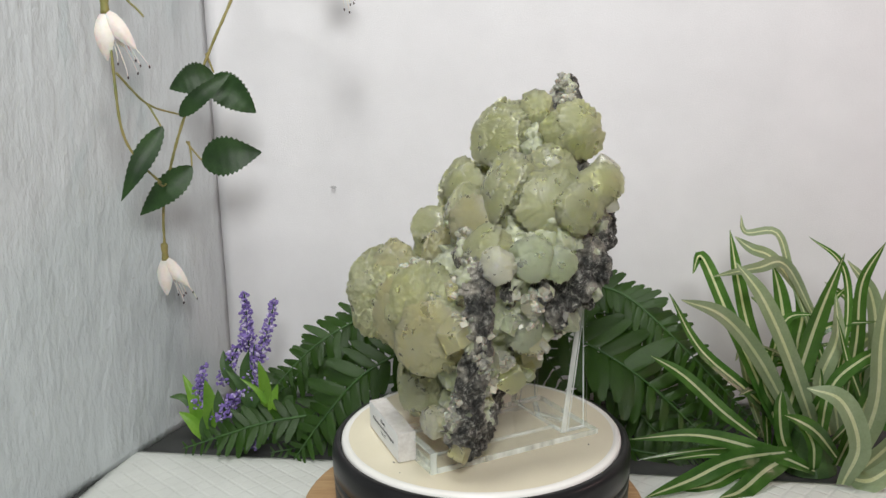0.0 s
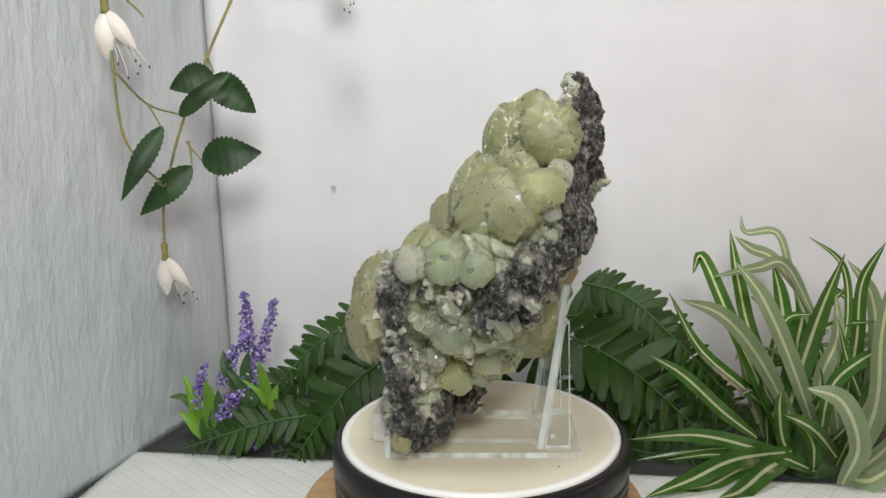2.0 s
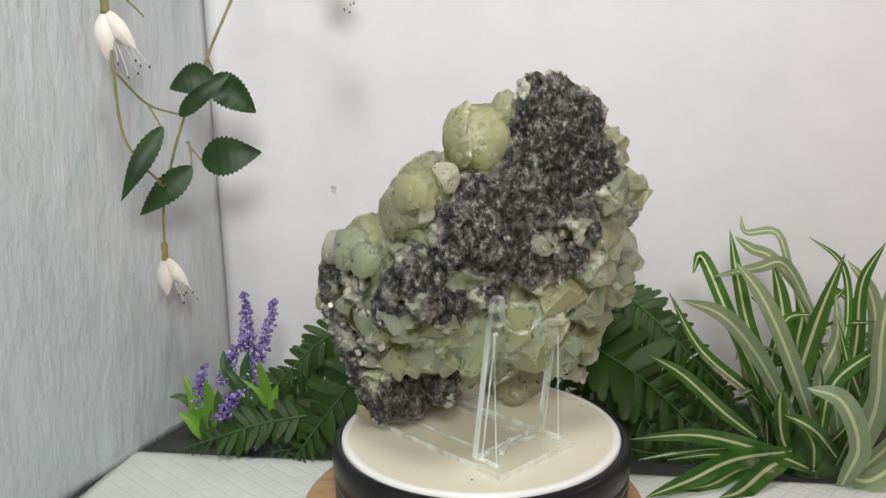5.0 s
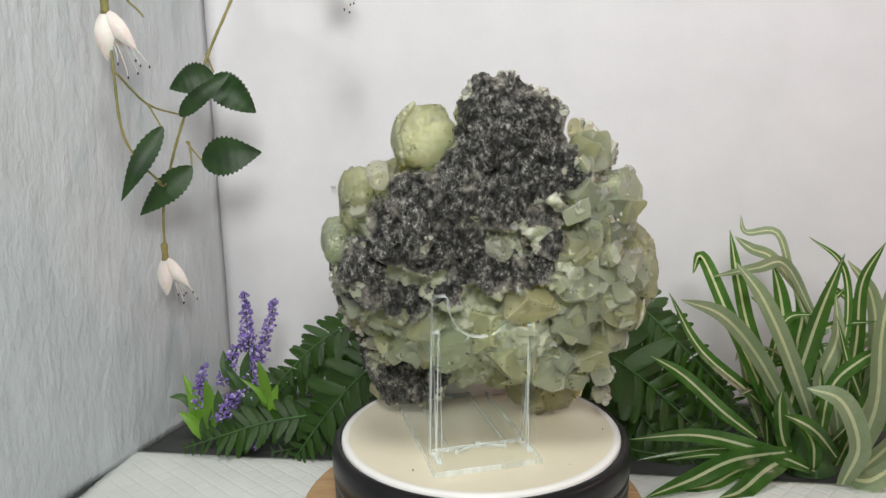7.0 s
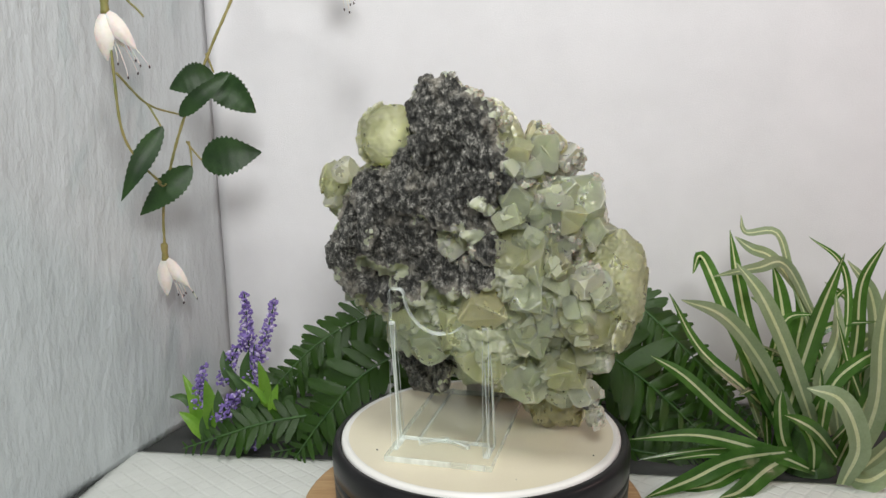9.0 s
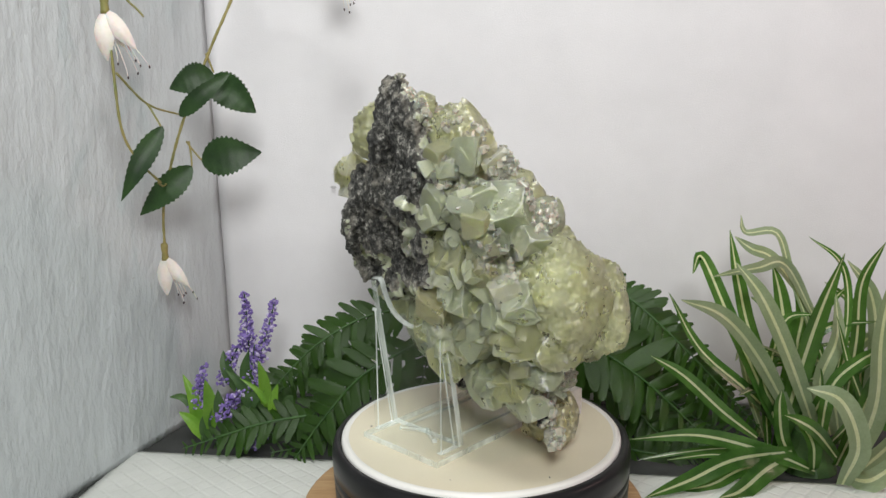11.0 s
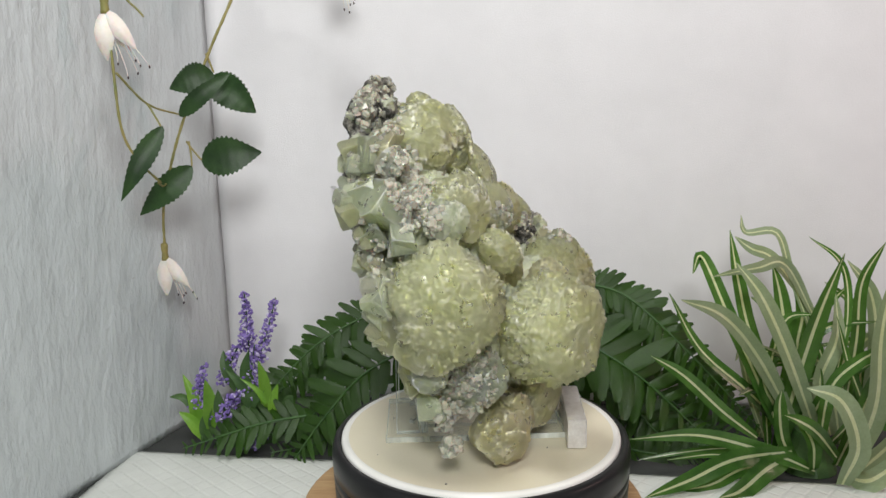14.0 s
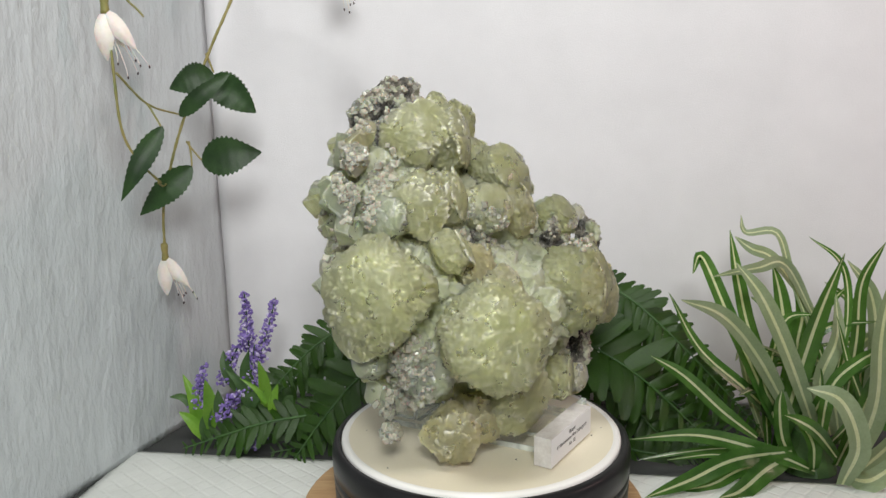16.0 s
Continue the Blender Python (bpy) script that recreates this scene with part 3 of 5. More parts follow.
def body():
    """Mass and rock as one weathered solid, parted along the ragged border between them."""
    bm = bmesh.new()
    swells(bm)
    slabs(bm)
    me = remeshed("solid", bm, 0.00105)
    bm = bmesh.new()
    bm.from_mesh(me)
    for k in range(6):
        bmesh.ops.smooth_vert(bm, verts=bm.verts[:], factor=0.6, use_axis_x=True, use_axis_y=True, use_axis_z=True)
    bm.to_mesh(me)
    bm.free()
    me.update()
    count = len(me.vertices)
    co, normal = np.empty(count * 3), np.empty(count * 3)
    me.vertices.foreach_get("co", co)
    me.vertices.foreach_get("normal", normal)
    co, normal = co.reshape(-1, 3), normal.reshape(-1, 3)
    rocky = np.full(count, -1.0)
    for x, y, z, r in SLABS:
        rocky = np.maximum(rocky, 1.16 * r - np.linalg.norm(co / UNIT - (x, y, z), axis=1))
    shift, frost = np.empty(count), np.empty(count)
    for i in range(count):
        p = Vector(co[i]) / UNIT
        edge = rocky[i] + 0.10 * noise.noise(p * 6) + 0.06 * noise.noise(p * 17) + 0.03 * noise.noise(p * 45)
        rocky[i] = edge
        mask = clamp(0.5 + edge * 14)
        far, near = noise.voronoi(p * 8.5)
        tilt = noise.cell_vector(near[0] * 31.7) - Vector((0.5, 0.5, 0.5))
        plates = 1.05 * tilt.dot(p - near[0] / 8.5) + 0.028 * tilt.x
        far_s, near_s = noise.voronoi(p * 19)
        tilt_s = noise.cell_vector(near_s[0] * 17.3) - Vector((0.5, 0.5, 0.5))
        plates += 0.75 * tilt_s.dot(p - near_s[0] / 19)
        streak = Vector((p.x * 26, p.y * 26, p.z * 15))
        flakes = noise.noise(streak) + 0.6 * noise.noise(streak * 2.3)
        stone = 0.25 * tilt_s.dot(p - near_s[0] / 19) + 0.022 * noise.noise(p * 5) + 0.020 * flakes + 0.018 * noise.ridged_multi_fractal(p * 11, 0.9, 2.2, 4, 1.0, 2.0) - 0.018
        shift[i] = mask * stone + (1 - mask) * plates
        border = clamp(1 - abs(edge) * 16)
        rim = clamp(1.1 - (far[1] - far[0]) * 10) * clamp(0.5 + 2.5 * noise.noise(p * 9))
        frost[i] = max(0.75 * border * clamp(0.5 + 2.2 * noise.noise(p * 12)), rim * (1 - mask))
    co = co + normal * (shift * UNIT)[:, None]
    polys = [tuple(f.vertices) for f in me.polygons]
    for name, want, mat, label in (("crystal_mass", False, MASS, "pale green massive fluorite"), ("rock_matrix", True, ROCK, "dark grey glittering rock matrix")):
        chosen = [f for f in polys if (sum(rocky[i] for i in f) > 0) == want]
        used = sorted({i for f in chosen for i in f})
        index = {v: k for k, v in enumerate(used)}
        out = mesh_of(name, co[used], [tuple(index[i] for i in f) for f in chosen])
        out.attributes.new("frost", "FLOAT", "POINT").data.foreach_set("value", frost[used])
        out.polygons.foreach_set("use_smooth", [not want] * len(out.polygons))
        part(name, out, mat, mineral, label)


body()


SEED = [0]


def fluorite_plate(wide, thick, s, points=84, jag=1.0):
    """One growth layer about the axis z: a ragged rim, a softly domed face. Its mesh carries frost along the rim."""
    verts, frost, faces = [], [], []
    rings = ((0.93, -1.0, 0.35), (1.0, -0.55, 0.9), (1.0, 0.35, 1.0), (0.965, 0.62, 1.0), (0.90, 0.74, 0.35), (0.72, 0.90, 0.1), (0.45, 1.02, 0.0), (0.20, 1.08, 0.0))
    lobes, turn = 2.2 + s % 3 * 0.5, s * 1.7
    for shrink, height, ice in rings:
        for k in range(points):
            w = 2 * math.pi * k / points
            c = Vector((math.cos(w), math.sin(w), s * 1.37))
            out = 1 + 0.16 * noise.noise(c * 0.9 * lobes / 2) + 0.07 * noise.noise(c * 2.6 + Vector((turn, 0, 0)))
            bite = 0.055 * (noise.cell((w * 5.1 + turn, s * 0.7, 0.3)) - 0.5) + 0.045 * noise.noise(c * 9) + 0.040 * (noise.cell((w * 13 + turn, s * 1.9, 3.1)) - 0.5)
            out += jag * bite * clamp(shrink * 3 - 1.9)
            p = Vector((c.x, c.y, 0)) * out * shrink * wide
            swell = noise.noise(Vector((p.x, p.y, s * 0.9)) * 2.4 / wide)
            p.z = thick * (height + 2.6 * (1 - shrink * shrink) * (height > 0) + 0.35 * swell * (1 if height > 0 else 0.3)) + 0.03 * wide * noise.noise(Vector((p.x, p.y, s)) * 7 / wide) * (height > 0.5)
            verts.append(p)
            frost.append(ice * clamp(0.55 + 1.8 * noise.noise(c * 5 + Vector((0, 0, shrink * 2)))))
    n = len(rings)
    for i in range(n - 1):
        for k in range(points):
            j = (k + 1) % points
            faces.append((i * points + k, i * points + j, (i + 1) * points + j, (i + 1) * points + k))
    faces.append(tuple(range(points))[::-1])
    faces.append(tuple((n - 1) * points + k for k in range(points)))
    me = mesh_of("plate", verts, faces)
    me.attributes.new("frost", "FLOAT", "POINT").data.foreach_set("value", frost)
    me.polygons.foreach_set("use_smooth", [f.index // points > 2 for f in me.polygons])
    return me


def seated(meshes, at, normal, r, squash):
    """Bring the meshes of one crystal from its own space to its place, and off the plate."""
    turn = Vector(normal).normalized().to_track_quat("Z", "Y").to_matrix().to_4x4()
    m = Matrix.Diagonal((UNIT, UNIT, UNIT, 1)) @ Matrix.Translation(at) @ turn @ Matrix.Diagonal((r, r, r * squash, 1))
    for me in meshes:
        me.transform(m)
    low = min(v.co.z for me in meshes for v in me.vertices)
    for me in meshes:
        if low < 0.0006:
            me.transform(Matrix.Translation((0, 0, 0.0006 - low)))


def swollen(level, layers, s, rag):
    """The heart of a rounded crystal: a fat lens with low ragged terraces and a bitten rim."""
    bm = bmesh.new()
    bmesh.ops.create_icosphere(bm, subdivisions=level, radius=1.0)
    off = Vector((s * 3.17, s * 1.31, s * 2.3))
    lean = Vector((math.sin(s * 2.1) * 0.5, math.cos(s * 1.3) * 0.5, 1)).normalized()
    frost = []
    for v in bm.verts:
        d = v.co.copy()
        broad = noise.noise(d * 1.3 + off)
        mid = noise.noise(d * 3.3 + off)
        fine = noise.noise(d * 8.5 + off)
        grit = noise.noise(d * 19 + off)
        height = layers * (d.dot(lean) + 0.40 * broad + rag * (0.22 * mid + 0.11 * fine + 0.025 * grit))
        whole = math.floor(height)
        f = height - whole
        lateral = math.hypot(d.x, d.y)
        around = math.atan2(d.y, d.x)
        notch = noise.cell((around * 4.5 + s, whole * 1.7, 0.5)) - 0.5 + 0.6 * (noise.cell((around * 11 + s, whole * 2.9, 1.5)) - 0.5)
        round_off = (lateral ** 2.5 + abs(d.z) ** 2.5) ** (-1 / 2.5)
        v.co = d * (0.90 * round_off + 0.17 * broad + 0.065 * mid + 0.020 * fine + 0.012 * grit + 0.055 * notch * lateral ** 3 + 0.050 * (min(1.0, f / 0.08) - f))
        frost.append(clamp(1.1 - f * 9.0) * clamp(0.40 + 2.2 * noise.noise(d * 7 + off)))
    me = bpy.data.meshes.new("crystal")
    bm.to_mesh(me)
    bm.free()
    me.attributes.new("frost", "FLOAT", "POINT").data.foreach_set("value", frost)
    me.polygons.foreach_set("use_smooth", [True] * len(me.polygons))
    return me


def lens(x, y, z, r, normal, squash=0.7, mat=None, layers=4.5, rag=1.0):
    """A rounded crystal: a swollen heart, and broad thin plates grown over it."""
    SEED[0] += 1
    s = SEED[0]
    rng = random.Random(s)
    meshes = [swollen(6 if r > 0.23 else 5, layers, s, rag)]
    for k in range(0 if r > 0.3 else 4 if r > 0.16 else 2):
        w, size, aside = rng.uniform(0, 6.283), rng.uniform(0.55, 0.78), rng.uniform(0.15, 0.42)
        me = fluorite_plate(size, 0.065, s * 17 + k + 11, 110 if r > 0.2 else 72, rag)
        me.transform(Matrix.Rotation(w, 4, "Z") @ Matrix.Translation((aside, 0, 0.90 - 0.85 * aside * aside - 0.16 * size)) @ Matrix.Rotation(aside * rng.uniform(0.7, 1.3), 4, "Y"))
        meshes.append(me)
    seated(meshes, (x, y, z), normal, r, squash)
    crystal = part("crystal", meshes[0], mat or GREEN, mineral)
    for me in meshes[1:]:
        part("plate", me, mat or GREEN, crystal)


def block(x, y, z, r, normal, mat=None, squash=0.9):
    """An angular crystal: sunken smooth faces between raised frosted edges."""
    SEED[0] += 1
    s = SEED[0]
    rng = random.Random(s + 400)
    bm = bmesh.new()
    bmesh.ops.create_cube(bm, size=1.5)
    for v in bm.verts:
        v.co = Vector([c * rng.uniform(0.55, 1.25) for c in v.co])
    bmesh.ops.bevel(bm, geom=bm.verts[:], offset=rng.uniform(0.15, 0.45), segments=1, affect="VERTICES")
    bmesh.ops.bevel(bm, geom=bm.edges[:], offset=0.020, segments=1, affect="EDGES")
    large = [f for f in bm.faces if f.calc_area() > 0.12]
    bmesh.ops.inset_individual(bm, faces=large, thickness=0.04, depth=0.0)
    inner = {v for f in large for v in f.verts}
    bmesh.ops.inset_individual(bm, faces=large, thickness=0.05, depth=-0.015)
    inner |= {v for f in large for v in f.verts}
    bmesh.ops.transform(bm, matrix=Euler((0.75 + 0.5 * math.sin(s * 1.9), 0.6 + 0.4 * math.cos(s * 2.7), s * 1.1)).to_matrix().to_4x4(), verts=bm.verts[:])
    bm.verts.index_update()
    off = Vector((s * 1.17, s * 2.31, s * 0.3))
    frost = [0.0 if v in inner else 0.55 * clamp(0.4 + 1.6 * noise.noise(v.co * 3 + off)) for v in bm.verts]
    for v in bm.verts:
        v.co += 0.07 * noise.noise_vector(v.co * 2.2 + off)
    me = bpy.data.meshes.new("crystal")
    bm.to_mesh(me)
    bm.free()
    me.attributes.new("frost", "FLOAT", "POINT").data.foreach_set("value", frost)
    seated([me], (x, y, z), normal, r, squash)
    part("crystal", me, mat or SEA, mineral)


def crystals():
    # summit
    lens(0.24, 0.34, 2.09, 0.255, (-0.7, 0.5, 0.3), 0.78, layers=6)
    lens(0.19, 0.14, 2.09, 0.245, (-0.6, -0.7, 0.2), 0.72)
    lens(0.62, -0.19, 2.13, 0.21, (0.2, -0.95, 0.1), 0.95)
    lens(0.40, 0.06, 2.28, 0.13, (-0.3, -0.9, 0.3), 0.7)
    lens(0.47, -0.30, 1.92, 0.165, (0.0, -0.95, 0.3), 0.7)
    # the slope below it
    lens(0.25, -0.36, 1.77, 0.265, (-0.8, -0.3, 0.35), 0.78, layers=6)
    lens(0.45, -0.54, 1.68, 0.265, (0.15, -0.95, 0.1), 0.62, layers=4)
    lens(0.60, -0.66, 1.70, 0.175, (0.3, -0.9, 0.0), 0.6)
    lens(0.74, -0.60, 1.83, 0.15, (0.5, -0.8, 0.2), 0.7)
    lens(-0.09, 0.54, 1.70, 0.225, (-0.8, 0.5, 0.2), 0.75, layers=6)
    lens(-0.05, 0.30, 1.71, 0.20, (-0.6, -0.6, 0.2), 0.7)
    lens(-0.07, -0.02, 1.61, 0.195, (-0.8, 0.2, 0.3), 0.7)
    lens(0.00, -0.35, 1.56, 0.20, (-0.4, -0.9, 0.15), 0.6, YELLOW)
    lens(0.06, -0.78, 1.46, 0.175, (-0.7, -0.4, 0.5), 0.75, GREEN)
    lens(-0.36, 0.47, 1.42, 0.165, (-0.4, -0.6, 0.5), 0.7)
    lens(-0.29, 0.26, 1.29, 0.17, (-0.9, 0.2, 0.3), 0.6, YELLOW)
    # the great crystals of the front
    lens(-0.20, 0.90, 1.18, 0.375, (-0.55, 0.80, 0.10), 0.80, layers=8)
    lens(-0.66, 0.36, 0.93, 0.385, (-0.92, 0.35, 0.05), 0.74, layers=8)
    lens(-0.36, -0.57, 1.05, 0.335, (-0.92, -0.30, 0.10), 0.72, layers=8)
    lens(-0.46, -0.60, 1.04, 0.25, (-0.5, -0.85, 0.05), 0.50, YELLOW)
    lens(-0.29, -0.86, 0.95, 0.245, (-0.30, -0.93, 0.05), 0.46, YELLOW, 3.5)
    lens(-0.60, 0.24, 1.19, 0.175, (-0.3, -0.85, 0.3), 0.65, YELLOW)
    lens(-0.12, 1.00, 0.95, 0.20, (-0.2, 0.95, -0.1), 0.7)
    # the foot
    lens(-0.36, 0.47, 0.22, 0.20, (-0.80, 0.50, -0.1), 0.85, YELLOW, 8)
    lens(-0.35, 0.27, 0.27, 0.19, (-0.95, 0.20, -0.1), 0.80, YELLOW, 8)
    lens(-0.30, 0.37, 0.15, 0.13, (-0.85, 0.40, -0.2), 0.9, YELLOW, 8)
    lens(-0.44, 0.03, 0.38, 0.235, (-0.95, 0.1, 0.0), 0.65, layers=6)
    lens(-0.40, -0.40, 0.42, 0.175, (-0.7, -0.7, 0.0), 0.6)
    lens(-0.28, -0.66, 0.33, 0.12, (-0.8, -0.4, 0.0), 0.8, PALE)
    lens(-0.10, 0.93, 0.72, 0.125, (-0.3, 0.9, 0.0), 0.8, SEA)
    lens(-0.30, 0.62, 0.62, 0.18, (-0.7, 0.6, 0.0), 0.7, SEA)
    lens(-0.15, 0.20, 0.45, 0.22, (0.2, 0.4, -0.7), 0.7)
    lens(-0.20, 0.84, 0.26, 0.075, (-0.3, 0.9, 0.0), 0.8, PALE)
    block(-0.13, -0.82, 0.19, 0.085, (-0.5, -0.8, 0.0), YELLOW)
    block(-0.12, -1.03, 1.03, 0.105, (-0.3, -0.9, 0.0), YELLOW)
    block(-0.14, -0.92, 1.26, 0.075, (-0.4, -0.9, 0.0), YELLOW)
    # the flank of the vein
    lens(0.11, -1.00, 1.42, 0.115, (-0.1, -0.98, 0.2), 0.75, PALE)
    lens(0.31, -0.92, 1.45, 0.145, (0.2, -0.95, 0.2), 0.75, SEA)
    lens(0.47, -0.86, 1.40, 0.12, (0.4, -0.9, 0.1), 0.7, SEA)
    block(0.30, -0.91, 1.16, 0.085, (0.4, -0.9, 0.1), PALE)
    block(0.17, -0.96, 1.06, 0.070, (0.3, -0.9, 0.0), SEA)
    lens(0.26, -0.80, 1.00, 0.15, (0.5, -0.85, 0.0), 0.6, SEA)
    block(0.33, -0.78, 0.88, 0.085, (0.5, -0.85, 0.0), YELLOW)
    block(0.14, -0.80, 0.78, 0.085, (0.5, -0.85, 0.0), PALE)
    block(0.18, -0.62, 0.63, 0.115, (0.6, -0.8, 0.0), GREEN)
    block(0.05, -0.78, 0.62, 0.075, (0.5, -0.85, 0.0), PALE)
    block(0.30, -0.45, 0.68, 0.125, (0.8, -0.6, 0.0), SEA)
    block(0.80, -0.42, 1.92, 0.095, (0.7, -0.6, 0.3), PALE)
    block(0.80, -0.56, 1.72, 0.075, (0.8, -0.5, 0.2), PALE)
    # the back, round the rock
    block(0.34, -0.14, 0.72, 0.210, (0.9, -0.2, -0.3), SEA, squash=0.62)
    block(0.40, 0.16, 0.86, 0.200, (0.95, 0.2, -0.2), GREEN, squash=0.62)
    block(0.30, 0.30, 0.66, 0.204, (0.9, 0.3, -0.3), GREEN, squash=0.62)
    block(0.45, 0.42, 1.08, 0.180, (0.95, 0.2, 0.0), YELLOW, squash=0.62)
    block(0.14, 0.56, 0.60, 0.204, (0.8, 0.5, -0.2), SEA, squash=0.62)
    block(0.24, 0.70, 1.00, 0.204, (0.75, 0.65, 0.0), GREEN, squash=0.62)
    block(0.40, 0.72, 1.42, 0.186, (0.9, 0.45, 0.0), GREEN, squash=0.62)
    block(0.38, 0.74, 1.22, 0.156, (0.9, 0.45, 0.0), SEA, squash=0.62)
    block(0.53, 0.24, 1.44, 0.095, (0.95, 0.2, 0.2), PALE)
    block(0.47, 0.42, 1.50, 0.060, (0.95, 0.2, 0.2), YELLOW)
    # the edge towards the great crystals
    block(0.33, 0.90, 1.77, 0.165, (0.7, 0.7, 0.0), SEA)
    block(0.27, 0.80, 2.05, 0.125, (0.4, 0.9, 0.2), YELLOW)
    block(0.17, 0.86, 1.99, 0.110, (0.0, 0.95, 0.1), PALE)
    block(0.25, 0.71, 2.14, 0.085, (-0.1, 0.9, 0.3), YELLOW)
    block(0.44, 0.76, 1.98, 0.10, (0.4, 0.9, 0.1), PALE)
    block(0.48, 0.74, 1.74, 0.115, (0.8, 0.6, 0.0), SEA)
    block(0.17, 0.95, 1.75, 0.185, (0.1, 0.97, 0.0), SEA)
    block(0.03, 0.99, 1.57, 0.115, (-0.1, 0.97, 0.0), SEA)
    block(0.30, 0.92, 1.39, 0.105, (0.5, 0.8, 0.1), YELLOW)
    block(0.22, 1.03, 1.29, 0.115, (0.5, 0.85, 0.0), PALE)
    block(0.13, 1.08, 1.20, 0.13, (0.2, 0.97, 0.0), SEA)
    block(0.30, 0.92, 1.55, 0.156, (0.6, 0.8, 0.0), SEA, squash=0.62)
    lens(-0.15, 0.80, 1.65, 0.145, (-0.6, 0.75, 0.1), 0.75, SEA, 3)
    block(0.14, 0.97, 1.02, 0.192, (0.6, 0.8, 0.0), GREEN, squash=0.62)
    block(0.02, 0.93, 0.86, 0.125, (0.5, 0.85, 0.0), SEA)
    block(0.03, 0.80, 0.64, 0.13, (0.6, 0.8, -0.1), GREEN)
    block(-0.07, 0.84, 0.48, 0.105, (0.4, 0.9, -0.1), SEA)
    block(-0.05, 0.68, 0.42, 0.125, (0.5, 0.7, -0.4), SEA)


crystals()

from mathutils.bvhtree import BVHTree


def crusts():
    """Small blocky crystals that grow in patches on the surface."""
    verts, faces = [], []
    for ob in mineral.children_recursive:
        o = len(verts)
        verts += [v.co.copy() for v in ob.data.vertices]
        faces += [tuple(o + i for i in f.vertices) for f in ob.data.polygons]
    tree = BVHTree.FromPolygons(verts, faces)
    rng = random.Random(11)
    kinds = []
    for k in range(6):
        bm = bmesh.new()
        if k in (1, 4):
            bmesh.ops.create_icosphere(bm, subdivisions=1, radius=0.62)
        else:
            bmesh.ops.create_cube(bm, size=1.0)
        for v in bm.verts:
            v.co = Vector([c * rng.uniform(0.7, 1.2) for c in v.co])
        bmesh.ops.bevel(bm, geom=bm.edges[:] if k % 2 else bm.verts[:], offset=rng.uniform(0.08, 0.3), segments=1, affect="EDGES" if k % 2 else "VERTICES")
        me = bpy.data.meshes.new("small_crystal")
        bm.to_mesh(me)
        bm.free()
        me.materials.append((CRUST, CRUST, PALE, CRUST, SEA, CRUST)[k])
        kinds.append(me)

    shards = []
    for k in range(9):
        bm = bmesh.new()
        bmesh.ops.create_cube(bm, size=1.3)
        for v in bm.verts:
            v.co = Vector([c * rng.uniform(0.35, 1.2) for c in v.co])
        bmesh.ops.bevel(bm, geom=bm.verts[:], offset=rng.uniform(0.1, 0.35), segments=1, affect="VERTICES")
        bmesh.ops.bevel(bm, geom=bm.edges[:], offset=0.02, segments=1, affect="EDGES")
        me = bpy.data.meshes.new("shard")
        bm.to_mesh(me)
        bm.free()
        me.materials.append((SEA, GREEN, MASS)[k % 3])
        shards.append(me)

    def crust(x, y, z, r, count, nx, ny, least=0.020, most=0.052, name="small_crystal"):
        n = Vector((nx, ny, 0.1)).normalized()
        a = n.cross(Vector((0, 0, 1))).normalized()
        up = a.cross(n)
        for k in range(int(count * 2.4)):
            w, s = rng.uniform(0, 6.283), r * math.sqrt(rng.random())
            p = Vector((x, y, z)) + a * s * math.cos(w) + up * s * math.sin(w) + n * 0.5
            hit, normal, i, dist = tree.ray_cast(p * UNIT, -n)
            if hit is None or dist > 0.9 * UNIT:
                continue
            ob = part(name, rng.choice(kinds if name == "small_crystal" else shards), None, mineral)
            size = rng.uniform(least, most) * UNIT
            turn = Euler((rng.uniform(0, 3), rng.uniform(0, 3), rng.uniform(0, 3))).to_quaternion()
            ob.matrix_basis = Matrix.LocRotScale(hit + normal * size * (-0.16 if name == "small_crystal" else -0.42), turn, (size * rng.uniform(0.8, 1.3), size, size * rng.uniform(0.6, 1.1)))

    # broken shards over the back and the flanks
    for x, y, z, r, count, nx, ny in ((0.42, 0.78, 1.58, 0.27, 11, 0.8, 0.6), (0.32, 0.80, 1.15, 0.30, 13, 0.8, 0.6), (0.15, 0.78, 0.75, 0.27, 11, 0.75, 0.65),
                                      (0.38, -0.42, 0.82, 0.24, 8, 0.85, -0.5),
                                      (0.40, 0.82, 1.95, 0.18, 9, 0.5, 0.85)):
        crust(x, y, z, r, count, nx, ny, 0.06, 0.15, "shard")
    crust(-0.02, 0.93, 1.86, 0.15, 44, -0.55, 0.83)
    crust(-0.06, 0.92, 1.70, 0.13, 36, -0.55, 0.83)
    crust(0.10, 0.93, 2.00, 0.11, 22, -0.4, 0.9)
    crust(0.45, 0.55, 2.30, 0.17, 34, -0.75, 0.6)
    crust(0.36, 0.72, 2.17, 0.12, 18, -0.3, 0.9)
    crust(0.52, 0.75, 1.95, 0.10, 14, 0.0, 1.0)
    crust(-0.12, 0.05, 1.50, 0.16, 36, -0.85, 0.2)
    crust(-0.16, -0.55, 1.43, 0.16, 34, -0.75, -0.1)
    crust(-0.05, -0.85, 1.38, 0.10, 12, -0.7, -0.6)
    crust(-0.33, 0.77, 0.76, 0.16, 40, -0.7, 0.65)
    crust(-0.32, 0.80, 0.54, 0.17, 44, -0.7, 0.65)
    crust(-0.24, 0.86, 0.36, 0.15, 34, -0.5, 0.8)
    crust(-0.16, 0.90, 0.20, 0.08, 12, -0.4, 0.9)
    crust(0.20, 1.00, 1.45, 0.12, 16, 0.4, 0.9)
    crust(0.42, 0.86, 1.86, 0.13, 18, 0.7, 0.7)
